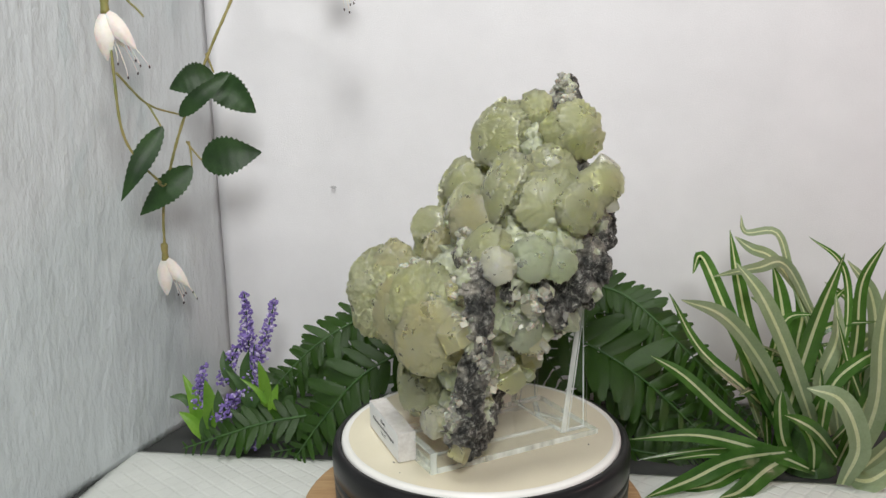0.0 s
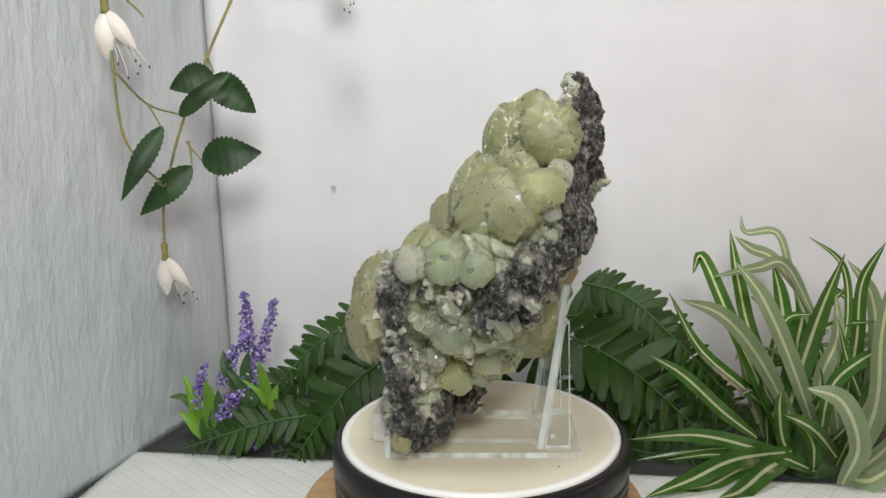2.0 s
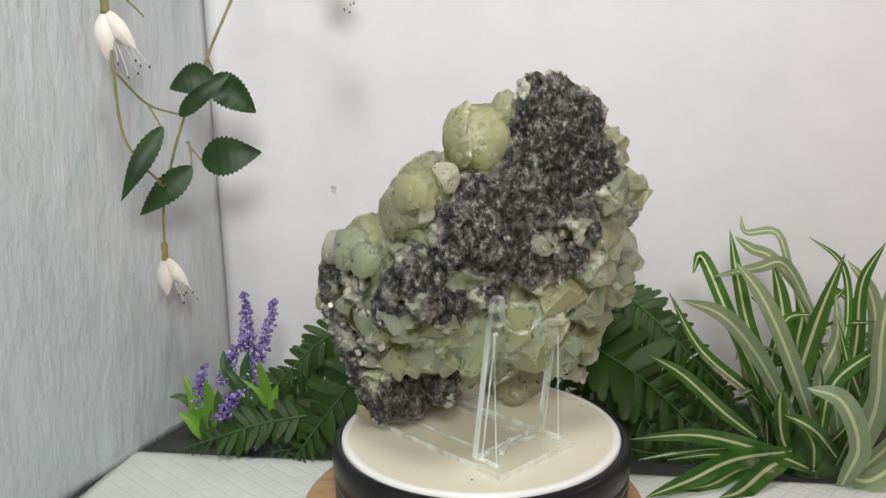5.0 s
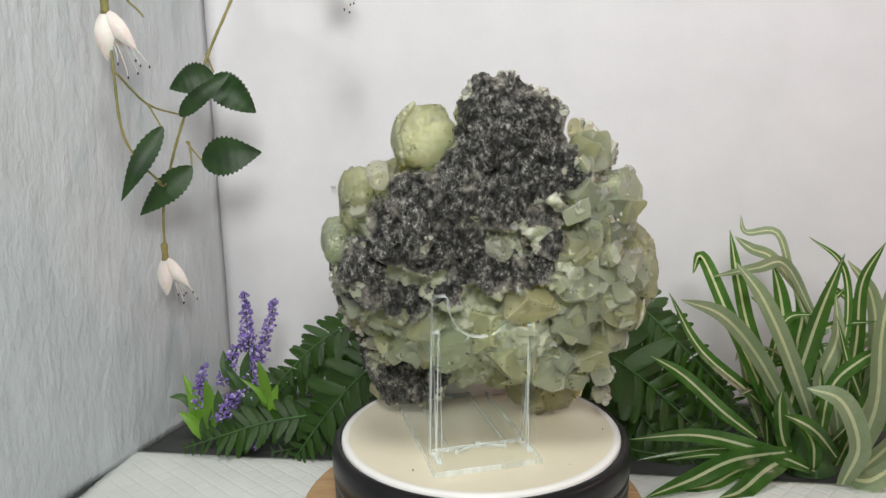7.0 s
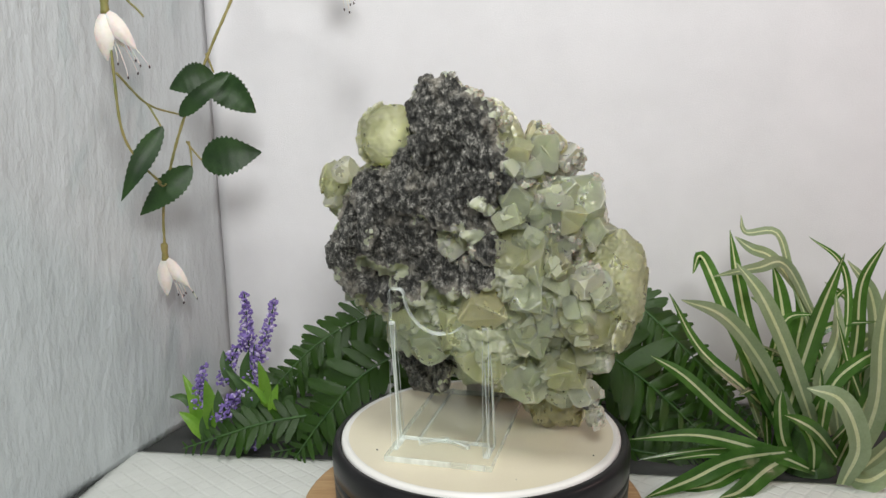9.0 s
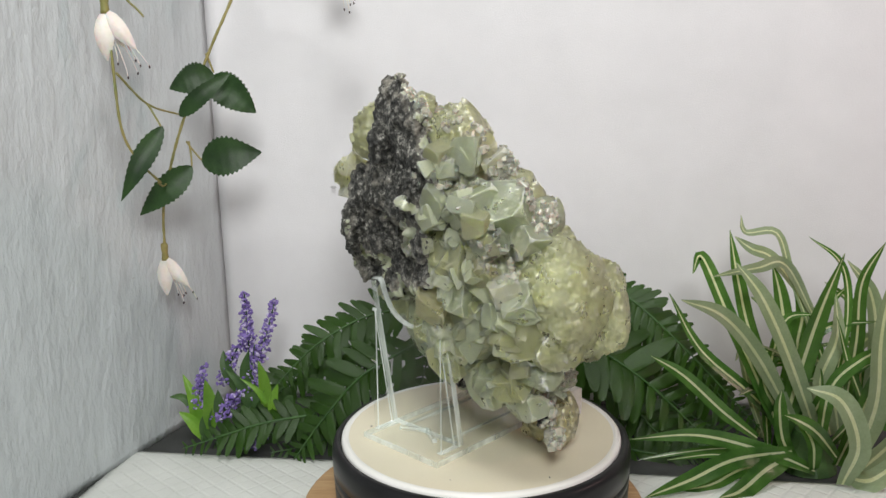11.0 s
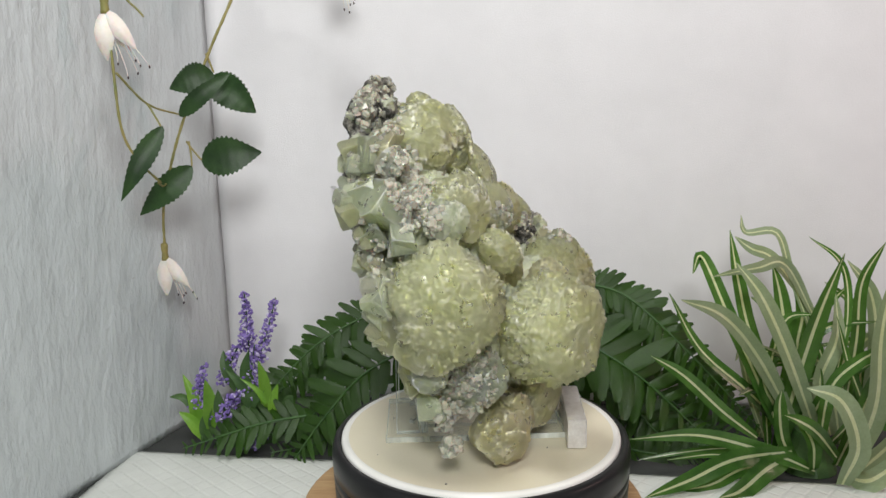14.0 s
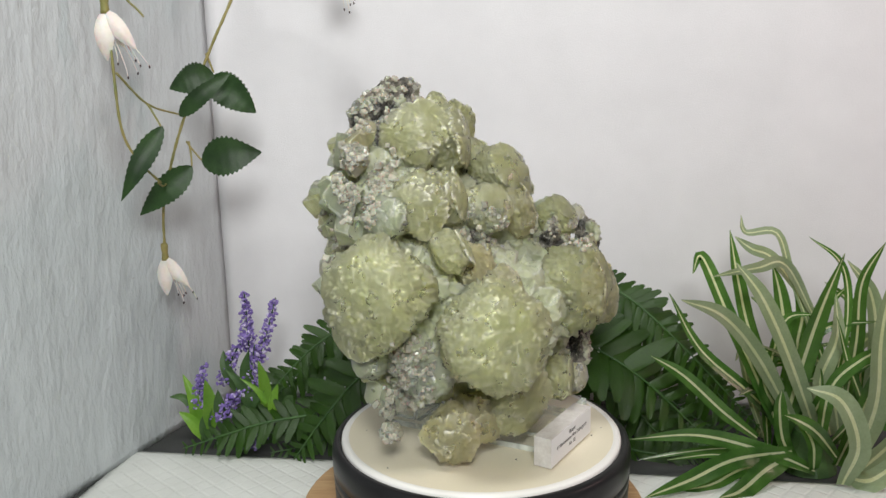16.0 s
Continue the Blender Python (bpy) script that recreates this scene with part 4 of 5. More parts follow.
    crust(0.30, 0.95, 1.62, 0.10, 10, 0.7, 0.7)
    crust(0.52, 0.62, 2.36, 0.10, 10, 0.3, 0.9)
    crust(0.62, 0.24, 2.42, 0.12, 16, -0.3, -0.9)
    crust(0.29, -0.90, 1.14, 0.14, 14, 0.5, -0.85)
    crust(0.10, -0.86, 0.70, 0.14, 16, 0.5, -0.85)
    crust(0.02, -1.00, 0.92, 0.10, 12, 0.2, -0.95)
    crust(0.45, -0.72, 0.92, 0.15, 10, 0.8, -0.55)
    crust(0.50, 0.35, 1.48, 0.14, 14, 0.95, 0.2)
    crust(-0.14, -0.86, 0.50, 0.10, 12, -0.4, -0.9)
    crust(-0.10, -1.00, 1.16, 0.10, 8, -0.4, -0.9)


crusts()


# ---- plants ----
def pinna_mesh(name, lobes):
    """A fern leaflet along +x, one long, folded on its midrib and drooping at the tip."""
    n = 10
    verts, faces = [], []
    for i in range(n + 1):
        t = i / n
        w = 0.142 * (math.sin(math.pi * min(1, 0.20 + t * 0.76)) ** 0.5) * (1 + lobes * math.sin(t * 22))
        if i == n:
            w = 0.045
        z = -0.16 * t * t
        verts += [(t, -w, z - 0.045 * (1 - t)), (t, -w * 0.5, z - 0.008), (t, 0, z - 0.025), (t, w * 0.5, z - 0.008), (t, w, z - 0.045 * (1 - t))]
    for i in range(n):
        for k in range(4):
            a = i * 5 + k
            faces.append((a, a + 5, a + 6, a + 1))
    me = mesh_of(name, verts, faces)
    me.materials.append(FERN)
    return me


PINNAE = [pinna_mesh("leaflet", 0.05), pinna_mesh("leaflet", 0.10), pinna_mesh("leaflet", 0.0)]
LOW = TOP + 0.0015


def fern(label, fronds, seed):
    plant = thing("fern", None, label, "fern", group="ferns behind the turntable")
    rng = random.Random(seed)
    for ctrl, length in fronds:
        ctrl = [Vector((p[0], p[1], max(p[2], LOW + 0.003))) for p in ctrl]
        total = sum((ctrl[i + 1] - ctrl[i]).length for i in range(len(ctrl) - 1))
        n = max(10, int(total / (length * 0.33)))
        line = curve_points(ctrl, n * 2)
        stalk = part("frond", tube_mesh("frond", line, 0.0013, 6, 0.4), RACHIS, plant)
        for i in range(1, n + 1):
            p = line[2 * i - 1]
            d = (line[min(2 * i, 2 * n)] - line[2 * i - 2]).normalized()
            face = (Vector((0, -0.75, 0.65)) - d * d.dot(Vector((0, -0.75, 0.65)))).normalized()
            side = d.cross(face).normalized()
            t = i / n
            long = length * (0.62 + 0.5 * math.sin(math.pi * min(1, 0.25 + 0.55 * t))) * (1 - 0.62 * max(0, t - 0.55) / 0.45)
            for s in (-1, 1):
                a = (side * s * 0.86 + d * rng.uniform(0.38, 0.58) + face * rng.uniform(-0.40, 0.42)).normalized()
                f = (face - a * a.dot(face)).normalized()
                b = f.cross(a)
                lf = part("leaflet", rng.choice(PINNAE), None, stalk)
                size = long * rng.uniform(0.88, 1.10)
                tip = p + a * size
                if tip.z < LOW:
                    a = (a + Vector((0, 0, (LOW - tip.z) / size))).normalized()
                    f = (face - a * a.dot(face)).normalized()
                    b = f.cross(a)
                lf.matrix_basis = Matrix(((a.x, b.x, f.x, p.x), (a.y, b.y, f.y, p.y), (a.z, b.z, f.z, p.z), (0, 0, 0, 1))) @ Matrix.Diagonal((size, size * rng.uniform(0.9, 1.15), size, 1))
    return plant


fern("dark green artificial fern fronds beside the lavender", [
    ([(-0.051, 0.1, 0.027), (-0.093, 0.085, 0.006), (-0.125, 0.08, -0.029), (-0.149, 0.078, -0.062)], 0.028),
    ([(-0.054, 0.15, 0.043), (-0.093, 0.13, 0.042), (-0.134, 0.115, 0.022), (-0.171, 0.105, -0.013)], 0.023),
    ([(-0.138, 0.09, -0.029), (-0.172, 0.085, -0.033), (-0.203, 0.08, -0.041), (-0.239, 0.08, -0.053)], 0.019),
    ([(-0.09, 0.13, 0.002), (-0.118, 0.12, -0.019), (-0.136, 0.11, -0.035), (-0.154, 0.105, -0.048)], 0.022),
    ([(-0.041, 0.11, -0.015), (-0.069, 0.1, -0.031), (-0.092, 0.095, -0.048), (-0.115, 0.09, -0.061)], 0.021),
    ([(-0.078, 0.16, 0.013), (-0.122, 0.15, 0.006), (-0.155, 0.14, -0.011), (-0.195, 0.13, -0.048)], 0.024),
    ([(-0.145, 0.16, -0.013), (-0.174, 0.15, -0.03), (-0.197, 0.14, -0.047), (-0.223, 0.12, -0.07)], 0.024),
    ([(-0.1, 0.12, -0.044), (-0.123, 0.11, -0.055), (-0.145, 0.1, -0.06), (-0.171, 0.09, -0.063)], 0.018),
    ([(-0.142, 0.13, -0.069), (-0.171, 0.13, -0.064), (-0.198, 0.12, -0.065), (-0.224, 0.11, -0.07)], 0.018)], 21)
fern("dark green artificial fern fronds behind the turntable", [
    ([(0.001, 0.16, 0.033), (0.001, 0.15, 0.005), (0.001, 0.14, -0.022), (0.005, 0.13, -0.049)], 0.030),
    ([(0.04, 0.16, 0.027), (0.054, 0.14, 0.008), (0.071, 0.12, -0.015), (0.093, 0.11, -0.04)], 0.029),
    ([(-0.033, 0.16, 0.033), (-0.042, 0.14, 0.009), (-0.051, 0.12, -0.019), (-0.07, 0.11, -0.05)], 0.029)], 22)
fern("green artificial fern fronds beside the spider plant", [
    ([(0.086, 0.14, 0.067), (0.121, 0.125, 0.058), (0.167, 0.105, 0.017), (0.223, 0.095, -0.044)], 0.020),
    ([(0.062, 0.11, 0.035), (0.098, 0.09, 0.022), (0.131, 0.08, 0.0), (0.172, 0.075, -0.039)], 0.036),
    ([(0.075, 0.16, 0.032), (0.121, 0.15, 0.035), (0.167, 0.14, 0.008), (0.209, 0.13, -0.039)], 0.027),
    ([(0.084, 0.12, -0.005), (0.12, 0.11, -0.026), (0.146, 0.1, -0.051), (0.173, 0.095, -0.073)], 0.024),
    ([(0.131, 0.14, -0.033), (0.155, 0.12, -0.05), (0.181, 0.11, -0.065), (0.206, 0.1, -0.075)], 0.022),
    ([(0.11, 0.1, -0.06), (0.135, 0.09, -0.065), (0.161, 0.085, -0.065), (0.186, 0.08, -0.063)], 0.013),
    ([(0.111, 0.17, -0.002), (0.149, 0.16, -0.03), (0.184, 0.14, -0.053), (0.212, 0.12, -0.075)], 0.025),
    ([(0.117, 0.14, -0.053), (0.156, 0.12, -0.07), (0.188, 0.1, -0.075), (0.225, 0.09, -0.075)], 0.018),
    ([(0.135, 0.15, 0.035), (0.17, 0.15, -0.006), (0.207, 0.14, -0.043), (0.253, 0.13, -0.08)], 0.023)], 23)


def ribbon(name, ctrl, width, mats, twist, fold=0.22, n=22, tip=0.04, body=0.45):
    """A strap-shaped leaf with a lighter stripe along its middle."""
    ctrl = [Vector((p[0], p[1], max(p[2], TOP + 0.009))) for p in ctrl]
    line = curve_points(ctrl, n)
    verts, faces, index = [], [], []
    cols = (-1.0, -0.62, -0.17, 0.17, 0.62, 1.0)
    for i, p in enumerate(line):
        t = i / n
        d = (line[min(i + 1, n)] - line[max(i - 1, 0)]).normalized()
        view = Matrix.Rotation(twist * (t - 0.3), 3, d) @ Vector((0.1, -0.85, 0.5))
        side = d.cross(view).normalized()
        up = side.cross(d)
        w = width / 2 * (0.55 + 0.45 * min(1, t / 0.25)) * (1 - max(0, (t - body) / (1 - body)) ** 2.2 * (1 - tip))
        for c in cols:
            verts.append(p + side * c * w + up * abs(c) * w * fold)
    m = len(cols)
    for i in range(n):
        for k in range(m - 1):
            a = i * m + k
            faces.append((a, a + m, a + m + 1, a + 1))
            index.append(1 if k == 2 else 0)
    me = mesh_of(name, verts, faces)
    for mt in mats:
        me.materials.append(mt)
    me.polygons.foreach_set("material_index", index)
    return me


def spider_plant():
    plant = thing("spider_plant", None, "spider plant with cream-striped strap leaves beside the turntable", "plant")
    rng = random.Random(3)
    count = [0]
    bm = bmesh.new()
    bmesh.ops.create_cone(bm, segments=14, radius1=0.022, radius2=0.010, depth=0.03, cap_ends=True, matrix=Matrix.Translation((0.252, 0.075, TOP + 0.016)))
    part("crown", bm, DULL, plant, "tuft of leaf bases")

    def leaf(ctrl, width):
        count[0] += 1
        pale = count[0] in (3, 4, 12, 14, 15, 16, 20, 24, 31, 32, 35) or (count[0] > 36 and count[0] % 3 == 0)
        part("leaf", ribbon("leaf", ctrl, width, (SPIDER_PALE if pale else SPIDER, STRIPE), rng.uniform(-0.7, 0.7)), None, plant)

    leaf([(0.239, 0.07, -0.067), (0.215, 0.075, -0.003), (0.19, 0.085, 0.053), (0.171, 0.095, 0.097), (0.163, 0.09, 0.085)], 0.0122)
    leaf([(0.24, 0.09, -0.032), (0.212, 0.095, 0.032), (0.201, 0.1, 0.076), (0.194, 0.105, 0.116)], 0.0123)
    leaf([(0.259, 0.07, -0.046), (0.231, 0.065, 0.023), (0.206, 0.06, 0.073), (0.187, 0.065, 0.099)], 0.0148)
    leaf([(0.236, 0.07, -0.023), (0.206, 0.065, 0.028), (0.178, 0.06, 0.06), (0.146, 0.055, 0.074)], 0.0154)
    leaf([(0.255, 0.09, -0.06), (0.213, 0.09, -0.013), (0.173, 0.095, 0.023), (0.148, 0.1, 0.068)], 0.0106)
    leaf([(0.208, 0.06, -0.035), (0.18, 0.055, -0.012), (0.149, 0.05, 0.018), (0.124, 0.05, 0.034)], 0.0109)
    leaf([(0.248, 0.05, -0.064), (0.215, 0.045, -0.041), (0.16, 0.04, -0.024), (0.108, 0.04, -0.027)], 0.0120)
    leaf([(0.23, 0.05, -0.041), (0.182, 0.03, -0.038), (0.148, 0.02, -0.049), (0.115, 0.01, -0.065)], 0.0133)
    leaf([(0.232, 0.055, -0.048), (0.208, 0.035, -0.047), (0.184, 0.02, -0.057), (0.166, 0.01, -0.071)], 0.0155)
    leaf([(0.222, 0.06, -0.055), (0.192, 0.045, -0.053), (0.167, 0.03, -0.058), (0.141, 0.02, -0.071)], 0.0101)
    leaf([(0.231, 0.08, -0.056), (0.238, 0.07, 0.004), (0.251, 0.07, 0.057), (0.271, 0.08, 0.102)], 0.0169)
    leaf([(0.259, 0.03, -0.058), (0.263, 0.02, -0.023), (0.247, 0.015, 0.012), (0.225, 0.02, 0.02)], 0.0182)
    leaf([(0.263, 0.05, -0.046), (0.242, 0.035, -0.021), (0.228, 0.03, -0.01), (0.215, 0.03, -0.004)], 0.0119)
    leaf([(0.257, 0.09, 0.033), (0.241, 0.1, 0.08), (0.23, 0.105, 0.113), (0.208, 0.11, 0.113), (0.205, 0.115, 0.126)], 0.0067)
    leaf([(0.256, 0.09, 0.051), (0.236, 0.1, 0.089), (0.211, 0.09, 0.089), (0.175, 0.08, 0.085)], 0.0095)
    leaf([(0.255, 0.1, 0.057), (0.231, 0.11, 0.091), (0.213, 0.11, 0.1), (0.203, 0.12, 0.108)], 0.0096)
    leaf([(0.272, 0.08, 0.009), (0.279, 0.085, 0.052), (0.274, 0.09, 0.091), (0.252, 0.1, 0.111)], 0.0067)
    leaf([(0.281, 0.08, -0.009), (0.287, 0.085, 0.034), (0.29, 0.09, 0.077), (0.31, 0.1, 0.106)], 0.0117)
    leaf([(0.268, 0.06, -0.06), (0.277, 0.05, -0.015), (0.29, 0.05, 0.02), (0.31, 0.05, 0.054)], 0.0142)
    leaf([(0.273, 0.05, -0.068), (0.28, 0.035, 0.0), (0.277, 0.03, 0.052), (0.286, 0.04, 0.097)], 0.0185)
    leaf([(0.247, 0.1, -0.017), (0.24, 0.1, 0.03), (0.235, 0.105, 0.065), (0.23, 0.11, 0.087)], 0.0145)
    leaf([(0.256, 0.1, -0.027), (0.249, 0.1, 0.02), (0.251, 0.1, 0.057), (0.237, 0.105, 0.097)], 0.0127)
    leaf([(0.254, 0.06, -0.042), (0.259, 0.06, 0.003), (0.276, 0.055, 0.027), (0.303, 0.05, 0.045)], 0.0113)
    leaf([(0.271, 0.08, -0.042), (0.26, 0.08, -0.0), (0.27, 0.08, 0.036), (0.271, 0.09, 0.069)], 0.0135)
    leaf([(0.248, 0.075, -0.053), (0.253, 0.07, -0.019), (0.265, 0.065, 0.006), (0.29, 0.06, 0.025)], 0.0106)
    leaf([(0.255, 0.08, -0.051), (0.264, 0.08, -0.009), (0.258, 0.08, 0.027), (0.242, 0.08, 0.041)], 0.0068)
    leaf([(0.281, 0.06, -0.06), (0.286, 0.06, -0.019), (0.27, 0.06, 0.025), (0.264, 0.07, 0.057)], 0.0077)
    leaf([(0.237, 0.08, -0.046), (0.225, 0.075, -0.016), (0.216, 0.07, -0.001), (0.211, 0.07, 0.015)], 0.0143)
    leaf([(0.238, 0.06, -0.055), (0.223, 0.05, -0.032), (0.219, 0.05, -0.006), (0.22, 0.05, 0.007)], 0.0121)
    leaf([(0.247, 0.05, -0.055), (0.241, 0.04, -0.032), (0.232, 0.035, -0.017), (0.224, 0.035, -0.01)], 0.0139)
    leaf([(0.28, 0.05, -0.064), (0.29, 0.04, -0.037), (0.299, 0.03, -0.015), (0.312, 0.03, 0.002)], 0.0143)
    leaf([(0.268, 0.04, -0.068), (0.278, 0.03, -0.054), (0.291, 0.02, -0.036), (0.31, 0.02, -0.027)], 0.0170)
    leaf([(0.238, 0.07, -0.051), (0.205, 0.06, -0.051), (0.174, 0.055, -0.046), (0.139, 0.05, -0.048)], 0.0057)
    leaf([(0.23, 0.07, -0.056), (0.193, 0.065, -0.046), (0.158, 0.06, -0.046), (0.12, 0.06, -0.053)], 0.0047)
    leaf([(0.295, 0.08, -0.018), (0.304, 0.09, 0.028), (0.302, 0.1, 0.066), (0.287, 0.11, 0.09)], 0.0139)
    leaf([(0.304, 0.07, -0.033), (0.317, 0.08, 0.013), (0.323, 0.09, 0.059), (0.316, 0.1, 0.097)], 0.0149)
    # the thicket behind and between them
    for k in range(26):
        x, y = rng.uniform(0.225, 0.30), rng.uniform(0.085, 0.125)
        lean, tall = rng.uniform(-0.07, 0.07), rng.uniform(0.06, 0.135)
        bend = rng.uniform(-0.02, 0.02)
        leaf([(x, y, TOP + 0.01), (x + lean * 0.3 + bend, y + 0.003, TOP + tall * 0.45), (x + lean * 0.65 + bend, y, TOP + tall * 0.85), (x + lean + rng.uniform(-0.02, 0.02), y - rng.uniform(0, 0.02), TOP + tall * rng.uniform(0.85, 1.1))], rng.uniform(0.006, 0.014))
    return plant


spider_plant()


def lavender_plant():
    plant = thing("lavender", None, "artificial lavender with violet flower spikes and bright green leaves", "plant")
    rng = random.Random(8)

    def spike(ctrl, radius):
        line = curve_points(ctrl, 24)
        stalk = part("flower_spike", tube_mesh("flower_spike", line, 0.0008, 5), DULL, plant)
        for name, mat, count in (("bloom", LAVENDER, 120), ("pale_bloom", LILAC, 30)):
            bm = bmesh.new()
            for k in range(count):
                t = (k + rng.random()) / count
                p = line[min(24, int(t * 24))]
                w = k * 2.4
                r = radius * 1.35 * (1.05 - 0.72 * t) * rng.uniform(0.35, 1.0)
                q = p + Vector((math.cos(w) * r, math.sin(w) * r, rng.uniform(-0.002, 0.002)))
                s = rng.uniform(0.0008, 0.0017)
                bmesh.ops.create_icosphere(bm, subdivisions=1, radius=s, matrix=Matrix.Translation(q) @ Euler((rng.random() * 3, rng.random() * 3, 0)).to_matrix().to_4x4() @ Matrix.Diagonal((1, 0.7, 1.7, 1)))
            part(name, bm, mat, stalk)

    def blade(ctrl, width, bright):
        mats = (BRIGHT, BRIGHT) if bright else (DULL, DULL)
        part("leaf", ribbon("leaf", ctrl, width, mats, rng.uniform(-0.4, 0.4), 0.3, 12, 0.03, 0.25), None, plant)

    spike([(-0.195, 0.13, 0.013), (-0.197, 0.135, 0.036), (-0.199, 0.14, 0.061)], 0.0064)
    spike([(-0.187, 0.125, 0.005), (-0.179, 0.13, 0.028), (-0.172, 0.14, 0.056)], 0.0064)
    spike([(-0.214, 0.12, -0.014), (-0.206, 0.12, 0.011), (-0.193, 0.125, 0.029)], 0.0074)
    spike([(-0.236, 0.11, -0.03), (-0.233, 0.11, -0.015), (-0.229, 0.115, 0.006)], 0.0060)
    spike([(-0.211, 0.1, -0.035), (-0.206, 0.1, -0.023), (-0.193, 0.1, -0.011)], 0.0088)
    spike([(-0.187, 0.11, -0.02), (-0.19, 0.115, -0.002), (-0.187, 0.12, 0.021)], 0.0083)
    spike([(-0.192, 0.1, -0.06), (-0.183, 0.095, -0.053), (-0.176, 0.095, -0.048)], 0.0064)
    blade([(-0.222, 0.1, -0.045), (-0.221, 0.1, -0.023), (-0.224, 0.1, -0.002)], 0.0128, 1)
    blade([(-0.175, 0.1, -0.026), (-0.175, 0.1, -0.006), (-0.179, 0.1, 0.014)], 0.0105, 1)
    blade([(-0.235, 0.105, -0.05), (-0.236, 0.105, -0.023), (-0.246, 0.11, -0.001)], 0.0110, 1)
    blade([(-0.229, 0.1, -0.053), (-0.238, 0.1, -0.038), (-0.248, 0.1, -0.03)], 0.0100, 1)
    blade([(-0.236, 0.11, -0.035), (-0.247, 0.11, -0.022), (-0.259, 0.11, -0.021)], 0.0071, 0)
    blade([(-0.171, 0.1, -0.036), (-0.168, 0.1, -0.018), (-0.164, 0.1, -0.006)], 0.0077, 1)
    blade([(-0.189, 0.1, -0.026), (-0.195, 0.1, -0.006), (-0.206, 0.1, 0.006)], 0.0087, 0)
    blade([(-0.187, 0.11, -0.02), (-0.193, 0.11, 0.0), (-0.189, 0.11, 0.02)], 0.0107, 0)
    blade([(-0.172, 0.09, -0.019), (-0.179, 0.09, -0.007), (-0.192, 0.09, 0.003)], 0.0047, 1)
    blade([(-0.21, 0.1, -0.045), (-0.213, 0.1, -0.026), (-0.214, 0.1, -0.011)], 0.0118, 0)
    blade([(-0.225, 0.1, -0.055), (-0.226, 0.1, -0.04), (-0.22, 0.1, -0.026)], 0.0109, 0)
    blade([(-0.195, 0.1, -0.035), (-0.182, 0.1, -0.016), (-0.175, 0.1, -0.011)], 0.0106, 0)
    blade([(-0.203, 0.115, -0.017), (-0.211, 0.115, 0.003), (-0.214, 0.12, 0.016)], 0.0099, 0)
    blade([(-0.162, 0.1, -0.036), (-0.156, 0.1, -0.021), (-0.152, 0.1, -0.016)], 0.0096, 0)
    return plant


lavender_plant()


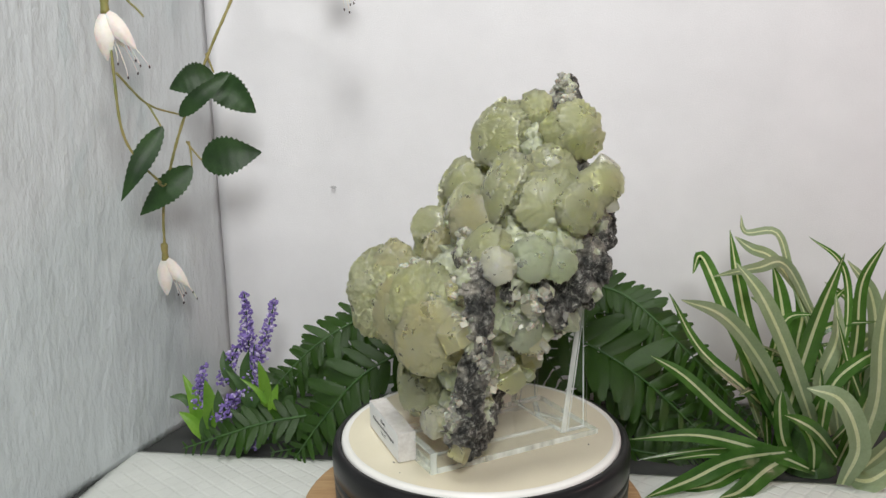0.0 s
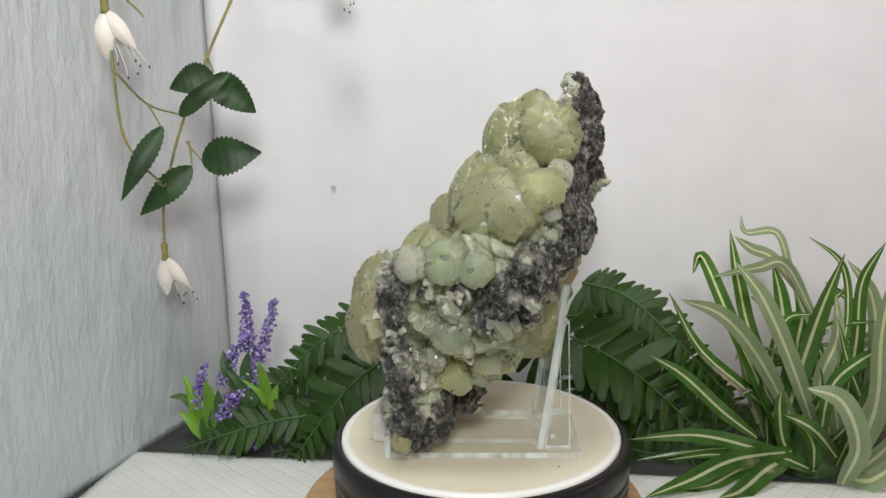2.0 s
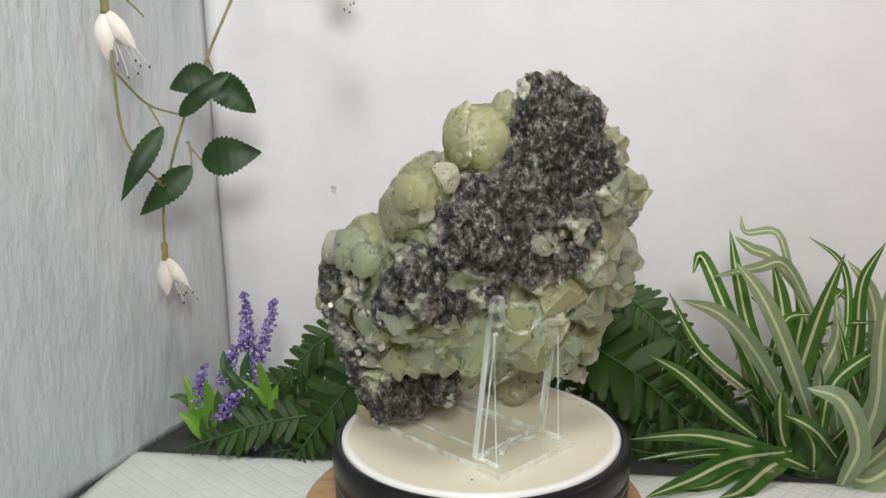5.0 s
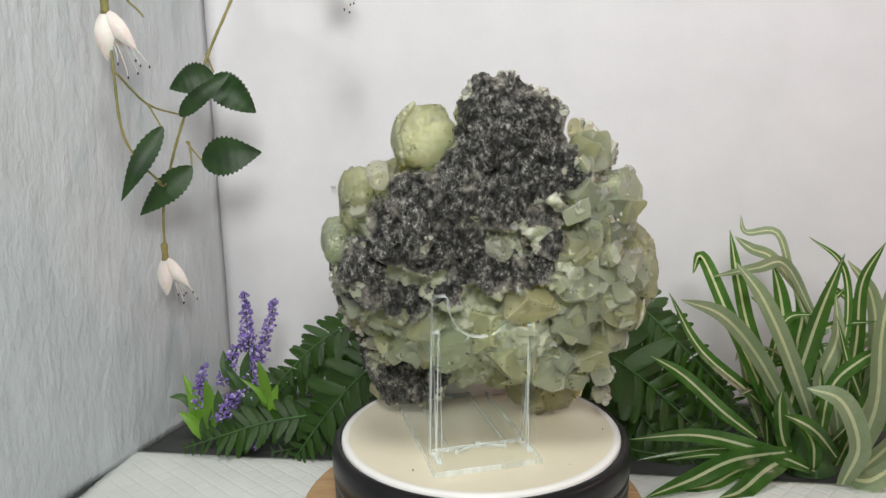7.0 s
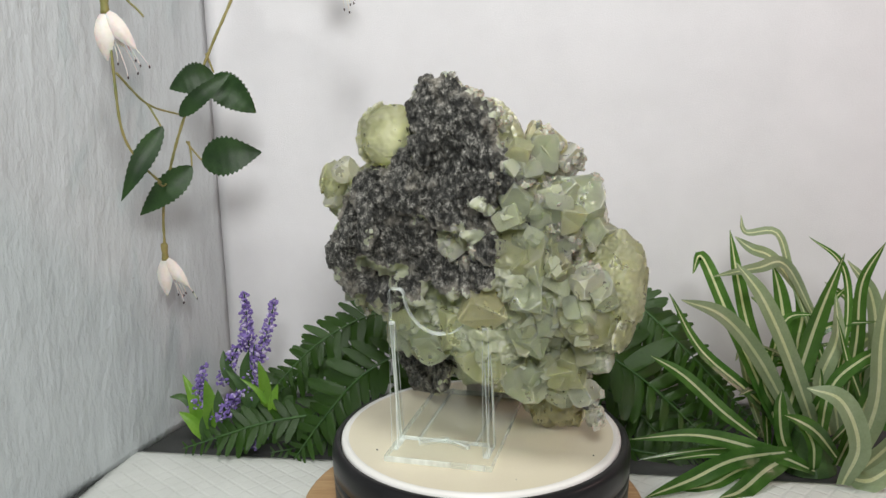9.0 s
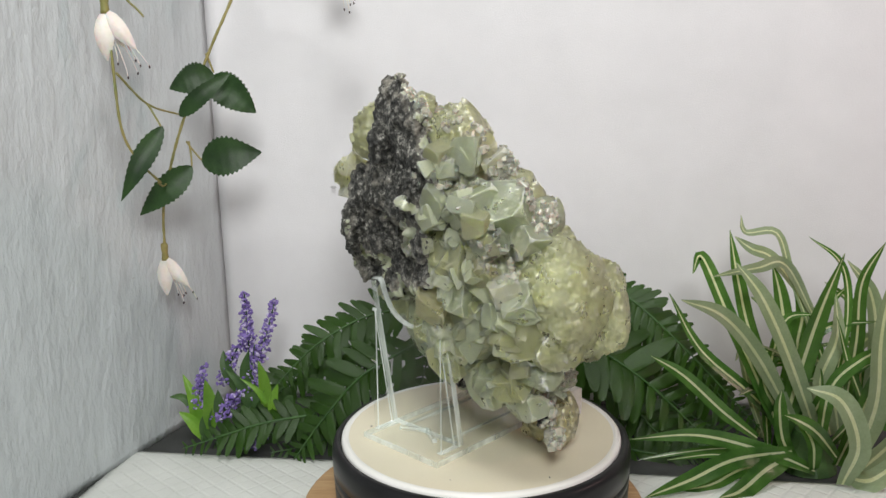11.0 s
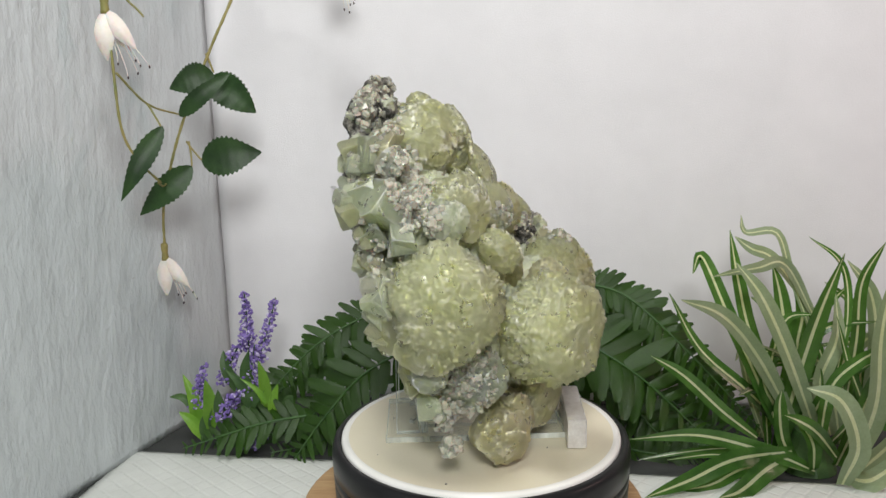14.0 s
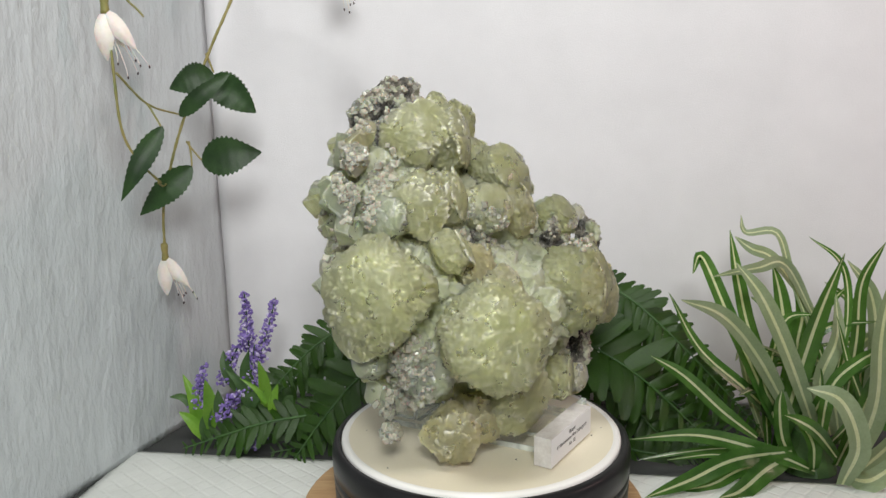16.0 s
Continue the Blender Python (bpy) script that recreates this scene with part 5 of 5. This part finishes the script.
def fuchsia_vine():
    plant = thing("fuchsia_vine", None, "artificial fuchsia vine with cream flowers hanging before the backdrop", "plant")
    rng = random.Random(4)

    def stem(ctrl, radius):
        part("stem", tube_mesh("stem", curve_points(ctrl, 9 * (len(ctrl) - 1)), radius * 0.85, 8, 0.85), STEM, plant)

    def vine_leaf(base, tip, width):
        a, b = Vector(base) - Vector((0, 0, 0.001)), Vector(tip) - Vector((0, 0, 0.004))
        width *= 1.1
        d = b - a
        length = d.length
        d.normalize()
        face = Vector((0.25, -0.9, 0.35)) + Vector((rng.uniform(-0.3, 0.3), 0, rng.uniform(-0.3, 0.3)))
        face = (face - d * d.dot(face)).normalized()
        side = d.cross(face)
        n, verts, faces = 26, [], []
        for i in range(n + 1):
            t = i / n
            w = width / 2 * math.sin(math.pi * t ** 0.72) ** 0.85 if 0 < i < n else 0.0002
            saw = (1 + 0.14 * (i % 2) - 0.06) * (1 + 0.05 * math.sin(5 * t + length * 900))
            p = a + d * length * t + face * 0.12 * length * math.sin(math.pi * t)
            for c in (-1, -0.5, 0, 0.5, 1):
                verts.append(p + side * c * w * (saw if abs(c) == 1 else 1) + face * (abs(c) ** 1.5 * w * 0.30 + (0.0003 if abs(c) == 0.5 and i % 4 < 2 else 0)))
        for i in range(n):
            for k in range(4):
                q = i * 5 + k
                faces.append((q, q + 5, q + 6, q + 1))
        part("leaf", mesh_of("leaf", verts, faces), VINE_LEAF, plant)

    def petal(origin, direction, length, width, parent):
        d = Vector(direction).normalized()
        face = Vector((0.1, -1, 0.15))
        face = (face - d * d.dot(face)).normalized()
        side = d.cross(face)
        n, m = 14, 7
        verts, faces = [], []
        for i in range(n + 1):
            t = i / n
            w = width / 2 * (math.sin(math.pi * (0.06 + 0.94 * t) ** 0.85) ** 0.7 if i < n else 0.08)
            for k in range(m):
                c = k / (m - 1) * 2 - 1
                verts.append(Vector(origin) + d * length * t + side * c * w + face * (0.55 * w * (1 - c * c) + 0.10 * length * math.sin(math.pi * t)))
        for i in range(n):
            for k in range(m - 1):
                q = i * m + k
                faces.append((q, q + m, q + m + 1, q + 1))
        part("petal", mesh_of("petal", verts, faces), PETAL, parent)

    def flower(at, size):
        p = Vector(at)
        cup = part("flower", tube_mesh("flower", [p + Vector((0, 0, size * s)) for s in (0.42, 0.30, 0.16, 0.04, -0.04)], size * 0.085, 10, 1.1), STEM, plant, "hanging cream flower with a green calyx")
        for dx, dy, dz, ln, wd in ((0.0, -0.10, -1, 1.0, 0.42), (0.62, -0.05, -0.78, 0.98, 0.36), (0.28, 0.35, -0.9, 0.78, 0.36), (-0.1, 0.45, -0.9, 0.7, 0.34)):
            petal(p, (dx, dy, dz), size * ln, size * wd, cup)
        for k in range(6):
            d = Vector((0.42 + 0.10 * k - 0.22, rng.uniform(-0.15, 0.2), -1)).normalized()
            ln = size * rng.uniform(1.05, 1.45)
            line = curve_points([p + d * size * 0.5, p + d * ln * 0.8 + Vector((0.001, 0, 0)), p + d * ln], 6)
            thread = part("stamen", tube_mesh("stamen", line, 0.00038, 5), PETAL, cup)
            bm = bmesh.new()
            bmesh.ops.create_icosphere(bm, subdivisions=1, radius=0.0009, matrix=Matrix.Translation(line[-1]) @ Matrix.Diagonal((0.8, 0.8, 1.4, 1)))
            part("anther", bm, ANTHER, thread)

    stem([(-0.269, 0.1, 0.333), (-0.26, 0.065, 0.293), (-0.255, 0.055, 0.25), (-0.253, 0.055, 0.203), (-0.245, 0.06, 0.18), (-0.236, 0.075, 0.162)], 0.00124)
    stem([(-0.188, 0.19, 0.346), (-0.193, 0.14, 0.299), (-0.21, 0.13, 0.26), (-0.232, 0.12, 0.206), (-0.244, 0.115, 0.168), (-0.25, 0.11, 0.137), (-0.252, 0.11, 0.098)], 0.00145)
    stem([(-0.253, 0.055, 0.242), (-0.243, 0.08, 0.22), (-0.23, 0.11, 0.211)], 0.00102)
    stem([(-0.243, 0.08, 0.22), (-0.237, 0.076, 0.212), (-0.23, 0.07, 0.203)], 0.00090)
    stem([(-0.23, 0.118, 0.19), (-0.226, 0.118, 0.184), (-0.219, 0.118, 0.175)], 0.00095)
    stem([(-0.213, 0.13, 0.258), (-0.21, 0.13, 0.249), (-0.208, 0.13, 0.243)], 0.00107)
    stem([(-0.238, 0.075, 0.162), (-0.24, 0.09, 0.158), (-0.244, 0.11, 0.16)], 0.00092)
    stem([(-0.228, 0.118, 0.19), (-0.226, 0.115, 0.179), (-0.225, 0.112, 0.171)], 0.00094)
    stem([(-0.268, 0.09, 0.312), (-0.251, 0.08, 0.294), (-0.245, 0.08, 0.288), (-0.24, 0.08, 0.282)], 0.00103)
    stem([(-0.193, 0.18, 0.331), (-0.148, 0.17, 0.328), (-0.117, 0.16, 0.317)], 0.00125)
    vine_leaf((-0.206, 0.125, 0.242), (-0.239, 0.115, 0.235), 0.0218)
    vine_leaf((-0.229, 0.105, 0.211), (-0.19, 0.115, 0.246), 0.0130)
    vine_leaf((-0.211, 0.13, 0.24), (-0.176, 0.13, 0.215), 0.0248)
    vine_leaf((-0.229, 0.07, 0.205), (-0.256, 0.05, 0.156), 0.0133)
    vine_leaf((-0.224, 0.11, 0.172), (-0.265, 0.1, 0.138), 0.0178)
    vine_leaf((-0.219, 0.118, 0.175), (-0.172, 0.125, 0.184), 0.0264)
    flower((-0.259, 0.06, 0.284), 0.0334)
    flower((-0.252, 0.11, 0.097), 0.0297)
    flower((-0.113, 0.15, 0.327), 0.0288)
    return plant


fuchsia_vine()


# ---- what turns ----
def motions():
    rows = [(k * 0.5, pose(0, 0, 0, 0, 0, SPIN * k * 0.5)) for k in range(33)]
    for ob in (turntable_plate, easel_thing, label_thing, mineral):
        walk(ob, rows)


motions()
